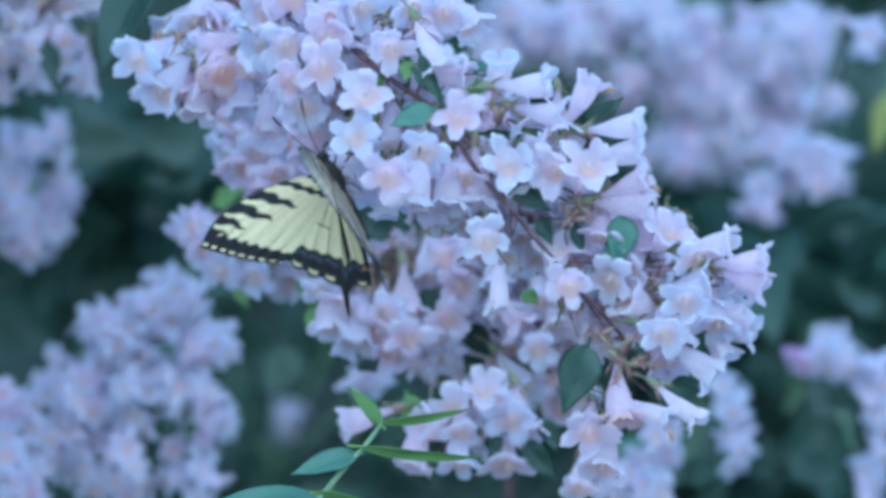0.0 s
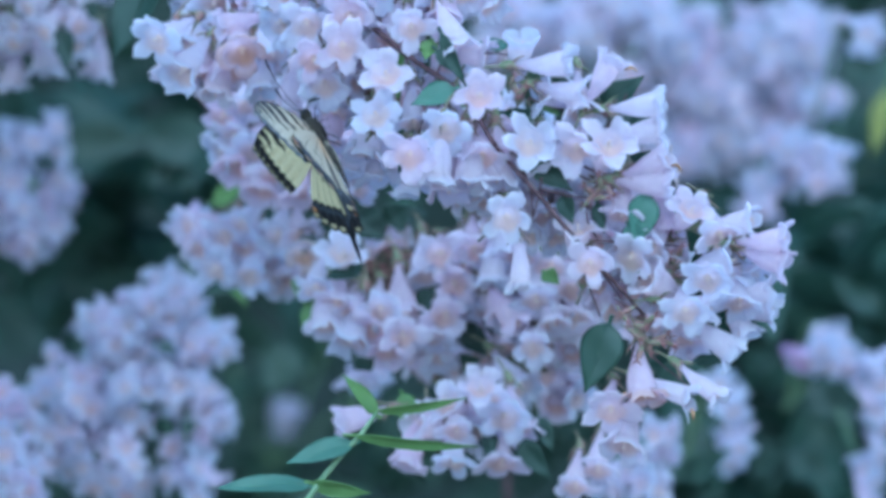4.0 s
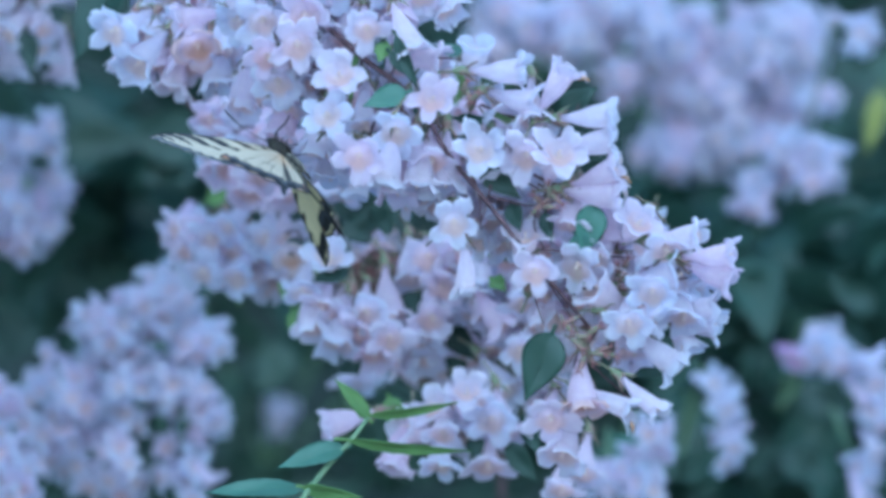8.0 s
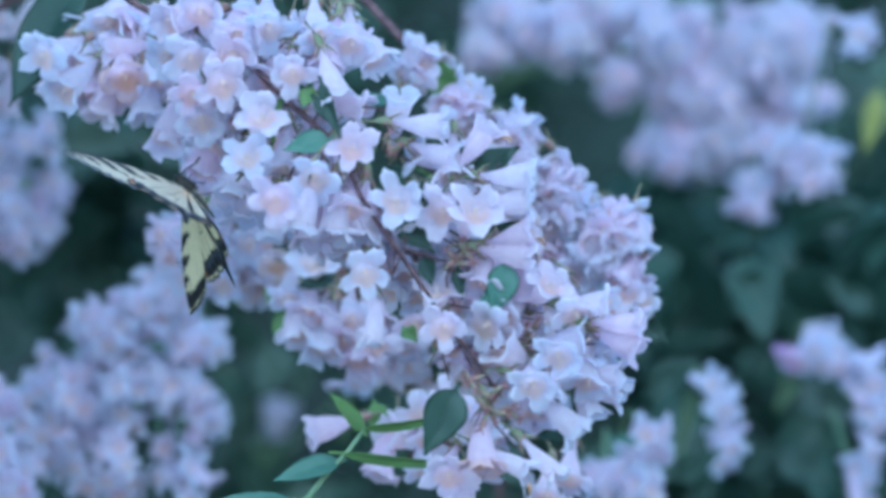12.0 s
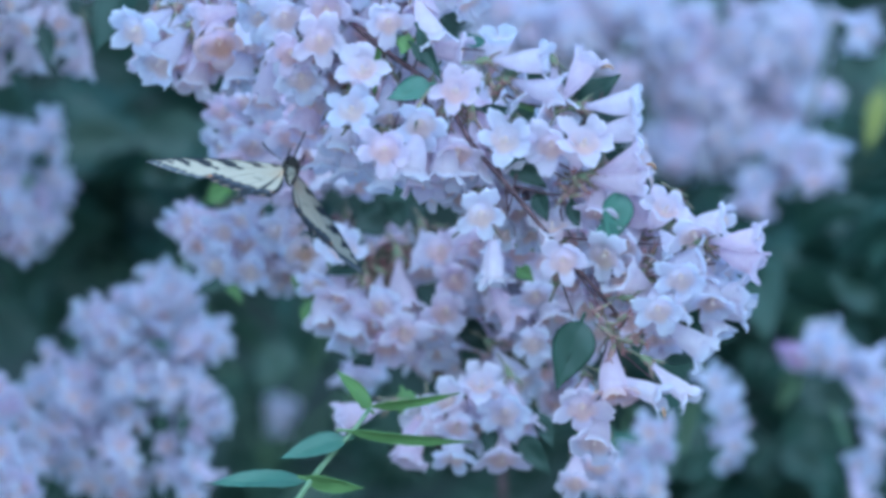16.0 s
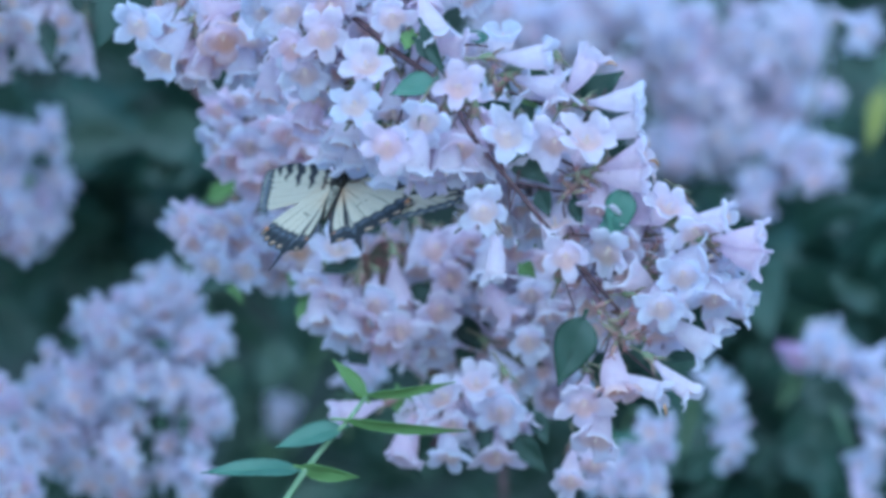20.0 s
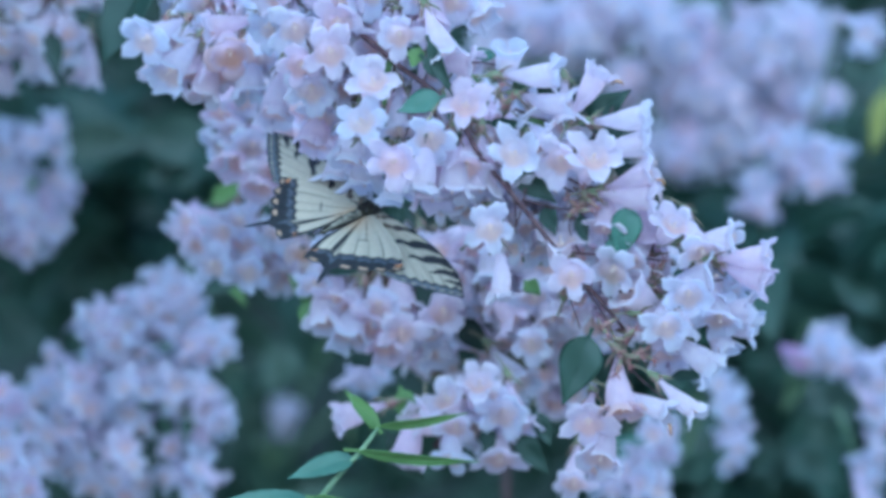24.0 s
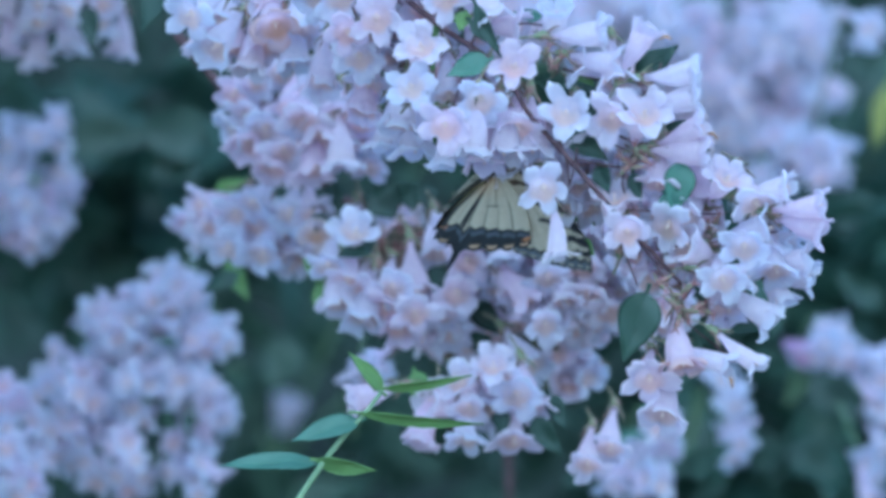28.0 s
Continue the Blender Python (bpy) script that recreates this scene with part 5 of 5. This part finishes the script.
SWAY_BACK = (
    (0, 0.07, -0.09), (0.5, 0.68, 0.4), (1, 0.75, 0.12), (1.5, -0.82, -0.91), (2, 0.04, -0.61),
    (2.5, -0.13, 0.07), (3, -0.7, -0.19), (3.5, -1.07, -0.24), (5.5, -1.02, -0.86), (6, -1.44, -0.49),
    (6.5, -2.16, -1.43), (7, -3.16, -1.66), (7.5, -2.82, -1.75), (8, -3.62, -1.84), (8.5, -3.88, -1.94),
    (9, -3.97, -2.01), (9.5, -4.69, -2.88), (10, -3.96, -3.02), (10.5, -9.35, -4.47), (11, -13.9, -8.14),
    (11.5, -12.34, -7.63), (12, -7.79, -3.6), (12.5, -3.58, -0.29), (14.5, 0.27, 2.07), (15, 0.42, 1.03),
    (15.5, 0.55, 1.27), (16, 0.68, 0.07), (16.5, 0.77, 1.45), (17, 0.6, 1.04), (17.5, 0.22, 0.52),
    (18, 0.22, 1.14), (18.5, 0.17, 0.97), (19, 0.06, 0.61), (19.5, -0.04, 0.59), (20, -1.07, 0.55),
    (20.5, -1.2, 0.87), (21, -0.98, 0.3), (21.5, -1.11, 0.32), (23.5, -1.13, 1.09), (24, -1.21, 0.83),
    (24.5, -0.23, 2.85), (25, -0.59, 2.15), (25.5, -0.79, 1.78), (26, 1.27, 3.63), (26.5, 1.32, 4.68),
    (27, 1.6, 3.95), (27.5, 1.01, 4.24), (28, 2.36, 5.19),
)
SHOOT = (
    (0, 0.07, -0.09), (1.5, 0.29, 0.72), (3, -0.98, 2.93), (6, -0.97, 1.79), (8, -1.76, 1.07),
    (10, -2.42, -0.86), (11, -4.61, -6.07), (12, -2.64, -2.78), (14.5, -1.48, 2.75), (17, -1.35, 3.88),
    (20, -3.04, 6.7), (21.5, -2.74, 4.43), (23.5, -0.52, -0.9), (25, -0.03, -3.21), (25.6, -0.59, -2.58),
    (26.5, 0.34, 5.32), (28, 0.27, 8.02),
)
FLIGHT = (
    (0, -30.56, 2, 1216.39, 113.38, -16.06, -60.29), (0.5, -34.78, 2, 1228.66, 116.31, -23.27, -66.42), (1, -29.42, 2, 1230.33, 105.58, -20.76, -70.97),
    (1.5, -42.84, 2, 1231.46, 124.49, -34.44, -98.48), (2, -36.40, 2, 1235.23, 123.36, -24.85, -97.33), (2.5, -44.94, 2, 1234.37, 128.91, -26.07, -106.89),
    (3, -48.36, 2, 1233.90, 124.51, -27.33, -104.43), (3.5, -34.22, 2, 1230.28, 120.07, -25.29, -98.42), (5.5, -44.39, 2, 1232.83, 127.48, -28.37, -104.03),
    (6, -44.16, 2, 1239.19, 123.14, -24.51, -109.01), (6.5, -50.79, 2, 1232.12, 136.04, -34.83, -113.96), (7, -45.55, 2, 1229.73, 149.06, -23.81, -134.18),
    (7.5, -52.52, 2, 1221.82, 116.31, -37.47, -119.13), (8, -44.88, 4.7, 1226.17, 150.91, -34.33, -136.87), (8.5, -40.75, 7.3, 1229.68, 149.09, -35.29, -124.11),
    (9, -42.30, 10, 1231.92, 138.21, -42.90, -111.82), (9.5, -45.30, 10, 1232.06, 154.93, -42.96, -122.43), (10, -47.44, 10, 1230.18, 135.81, -58.05, -115.22),
    (10.5, -59.84, 10, 1230.49, 125.30, -45.56, -106.83), (11, -70.51, 10, 1225.99, 160.32, -54.94, -145.09), (11.5, -79.22, 10, 1214.95, 172.21, -54.27, -159.42),
    (12, -73.60, 10, 1215.30, 146.18, -45.29, -130.81), (12.5, -69.69, 10, 1221.69, 118.06, -33.78, -103.74), (14.5, -42.82, 12.2, 1226.10, 157.76, -14.55, -164.99),
    (15, -37.45, 13, 1223.54, 172.94, -4.33, -170.32), (15.5, -49.14, 13.8, 1223.27, 172.44, -22.62, -174.33), (16, -44.99, 14.5, 1221.70, 162.02, -24.10, -173.43),
    (16.5, -46.49, 15.2, 1225.19, 151.02, -29.49, -172.29), (17, -38.14, 16, 1225.45, 127.15, -14.71, -157.95), (17.5, -32.77, 17.5, 1221.02, 159.63, -6.98, -161.48),
    (18, -33.97, 19, 1217.80, 159.83, -4.52, 159.69), (18.5, -35.68, 20.5, 1216.18, 144.43, -3.15, 159.89), (19, -32.60, 22, 1214.26, 144.25, 5.09, 154.26),
    (19.5, -32.56, 23.5, 1215.82, 130.79, 6.86, 155.89), (20, -31.43, 25, 1215.67, 145.38, 7.88, 160.70), (20.5, -17.82, 25, 1214.54, 133.78, 4.81, 146.36),
    (21, -28.47, 25, 1214.58, 147.14, 5.98, 156.50), (21.5, -23.41, 25, 1208.63, 160.30, -7.90, 152.52), (23.5, -20.44, 25, 1209.55, 135.16, -22.75, 145.62),
    (24, -26.30, 25, 1209.28, 155.77, -29.99, 146.90), (24.5, -22.22, 25, 1212.62, 136.19, -34.44, 154.39), (25, -7.17, 25, 1214.11, 128.43, -1.96, 98.06),
    (25.5, 4.29, 25, 1209.02, 134.14, 7.97, 103.53), (26, 14.96, 25, 1220.23, 127.78, 3.35, 106.01), (26.5, 7.86, 25, 1218.77, 142.60, 2.89, 115.29),
    (27, 13.16, 25, 1221.87, 118.04, 4.76, 106.62), (27.5, 10.43, 25, 1222.74, 136.41, -9.62, 126.85), (28, 13.00, 25, 1220.64, 134.40, -38.65, 87.29),
)
BEATS = (
    (0, 40.52, 55.36, -0.95, -10.46), (0.5, 13.95, 35.55, -6.97, -11.52), (1, 36.06, 49.10, -14.19, -12.50), (1.5, 40.49, 45.59, -12.73, 9.90),
    (2, 44.12, 46.35, -9.01, -9.73), (2.5, 40.91, 38.37, -8.40, -18.39), (3, 49.25, 49.97, -8.20, -24.26), (3.5, 21.77, 25.67, -15.76, 23.24),
    (5.5, 23.28, 25.74, -24.64, 9.16), (6, 40.30, 37.51, -11.09, -7.25), (6.5, 34.00, 36.09, -24.78, -10.00), (7, 23.32, 14.60, -9.32, -13.95),
    (7.5, 5.35, 9.26, -27.34, -6.22), (8, 31.37, 21.61, -13.14, -7.90), (8.5, 30.24, 20.26, -13.83, -23.88), (9, 35.92, 36.00, -21.18, -26.77),
    (9.5, 34.25, 26.77, -25.57, -13.37), (10, 43.87, 46.21, -29.46, -21.20), (10.5, 50.44, 51.20, -24.56, -9.84), (11, 41.85, 39.71, -33.18, -25.23),
    (11.5, 32.62, 28.58, 39.80, -35.07), (12, 33.96, 27.33, -14.32, -4.73), (12.5, 25.46, 22.36, -19.59, -14.31), (14.5, 36.65, 44.10, -19.39, 8.88),
    (15, 38.11, 37.38, -62.10, -3.20), (15.5, 29.84, 40.91, -0.81, -16.97), (16, 24.29, 34.84, -3.93, 4.85), (16.5, 18.08, 34.67, -19.36, -2.68),
    (17, 6.76, 17.40, -26.56, -21.95), (17.5, 6.24, 15.81, 0.92, 15.28), (18, 21.53, 22.69, -6.91, -23.76), (18.5, 22.64, 23.88, -8.83, -5.10),
    (19, 14.60, 10.04, -2.36, -18.39), (19.5, 18.65, 10.64, 17.55, -19.47), (20, 14.55, 8.67, 29.00, -26.18), (20.5, 3.40, -11.14, 11.10, -17.76),
    (21, 28.17, 21.89, 25.04, -21.35), (21.5, -0.33, -1.13, -2.81, -14.28), (23.5, 1.96, 6.75, -4.57, -20.59), (24, -2.27, 4.39, -9.25, -17.13),
    (24.5, 12.71, 31.24, -11.21, -1.25), (25, 27.26, 18.26, 10.42, 0.82), (25.5, 42.92, 37.45, 11.24, -4.05), (26, 48.52, 45.82, -6.00, -7.99),
    (26.5, 56.29, 63.50, 19.44, -9.09), (27, 80.33, 80.17, -6.00, -13.44), (27.5, 81.58, 89.06, 12.88, 4.79), (28, 66.48, 75.81, -6.00, -16.56),
)


def motions():
    # the near branch swings in the wind: right and up in millimetres, turn in degrees
    for ob, share, turn in ((NEAR_BRANCH, 1.0, 1.0), (UPPER_BRANCH, 0.8, 0.5)):
        x, y, z = ob.location
        walk(ob, [(t, pose(x + share * dx / 1000, y, z + share * dz / 1000, 0, turn * a, 0)) for t, dx, dz, a in SWAY])
    for ob, share in ((BACK_BRANCH, 1.0), (LOW_BRANCH, 1.0)):
        x, y, z = ob.location
        walk(ob, [(t, pose(x + share * dx / 1000, y, z + share * dz / 1000)) for t, dx, dz in SWAY_BACK])
    x, y, z = HIDDEN_BRANCH.location
    walk(HIDDEN_BRANCH, [(t, pose(x + 0.2 * dx / 1000, y, z - 0.25 * dz / 1000)) for t, dx, dz, a in SWAY])
    x, y, z = GREEN_SHOOT.location
    walk(GREEN_SHOOT, [(t, pose(x + dx / 1000, y, z + dz / 1000)) for t, dx, dz in SHOOT])
    walk(BUTTERFLY, [(t, pose(x / 1000, y / 1000, z / 1000, a, b, c)) for t, x, y, z, a, b, c in FLIGHT])
    for tag, s, col in (("right", 1, 0), ("left", -1, 1)):
        fore, hind = WINGS[tag]
        rows_fore, rows_hind = [], []
        for t, *v in BEATS:
            lift, sweep = v[col], v[2 + col]
            hinge = Matrix.Rotation(radians(-s * lift), 4, "Y")
            about = Matrix.Translation(mm(2.5 * s, 6, 0)) @ Matrix.Rotation(radians(s * sweep), 4, "Z") @ Matrix.Translation(mm(-2.5 * s, -6, 0))
            rows_fore.append((t, hinge @ about))
            rows_hind.append((t, hinge @ Matrix.Translation(mm(0, 0, -0.5))))
        walk(fore, rows_fore)
        walk(hind, rows_hind)


motions()
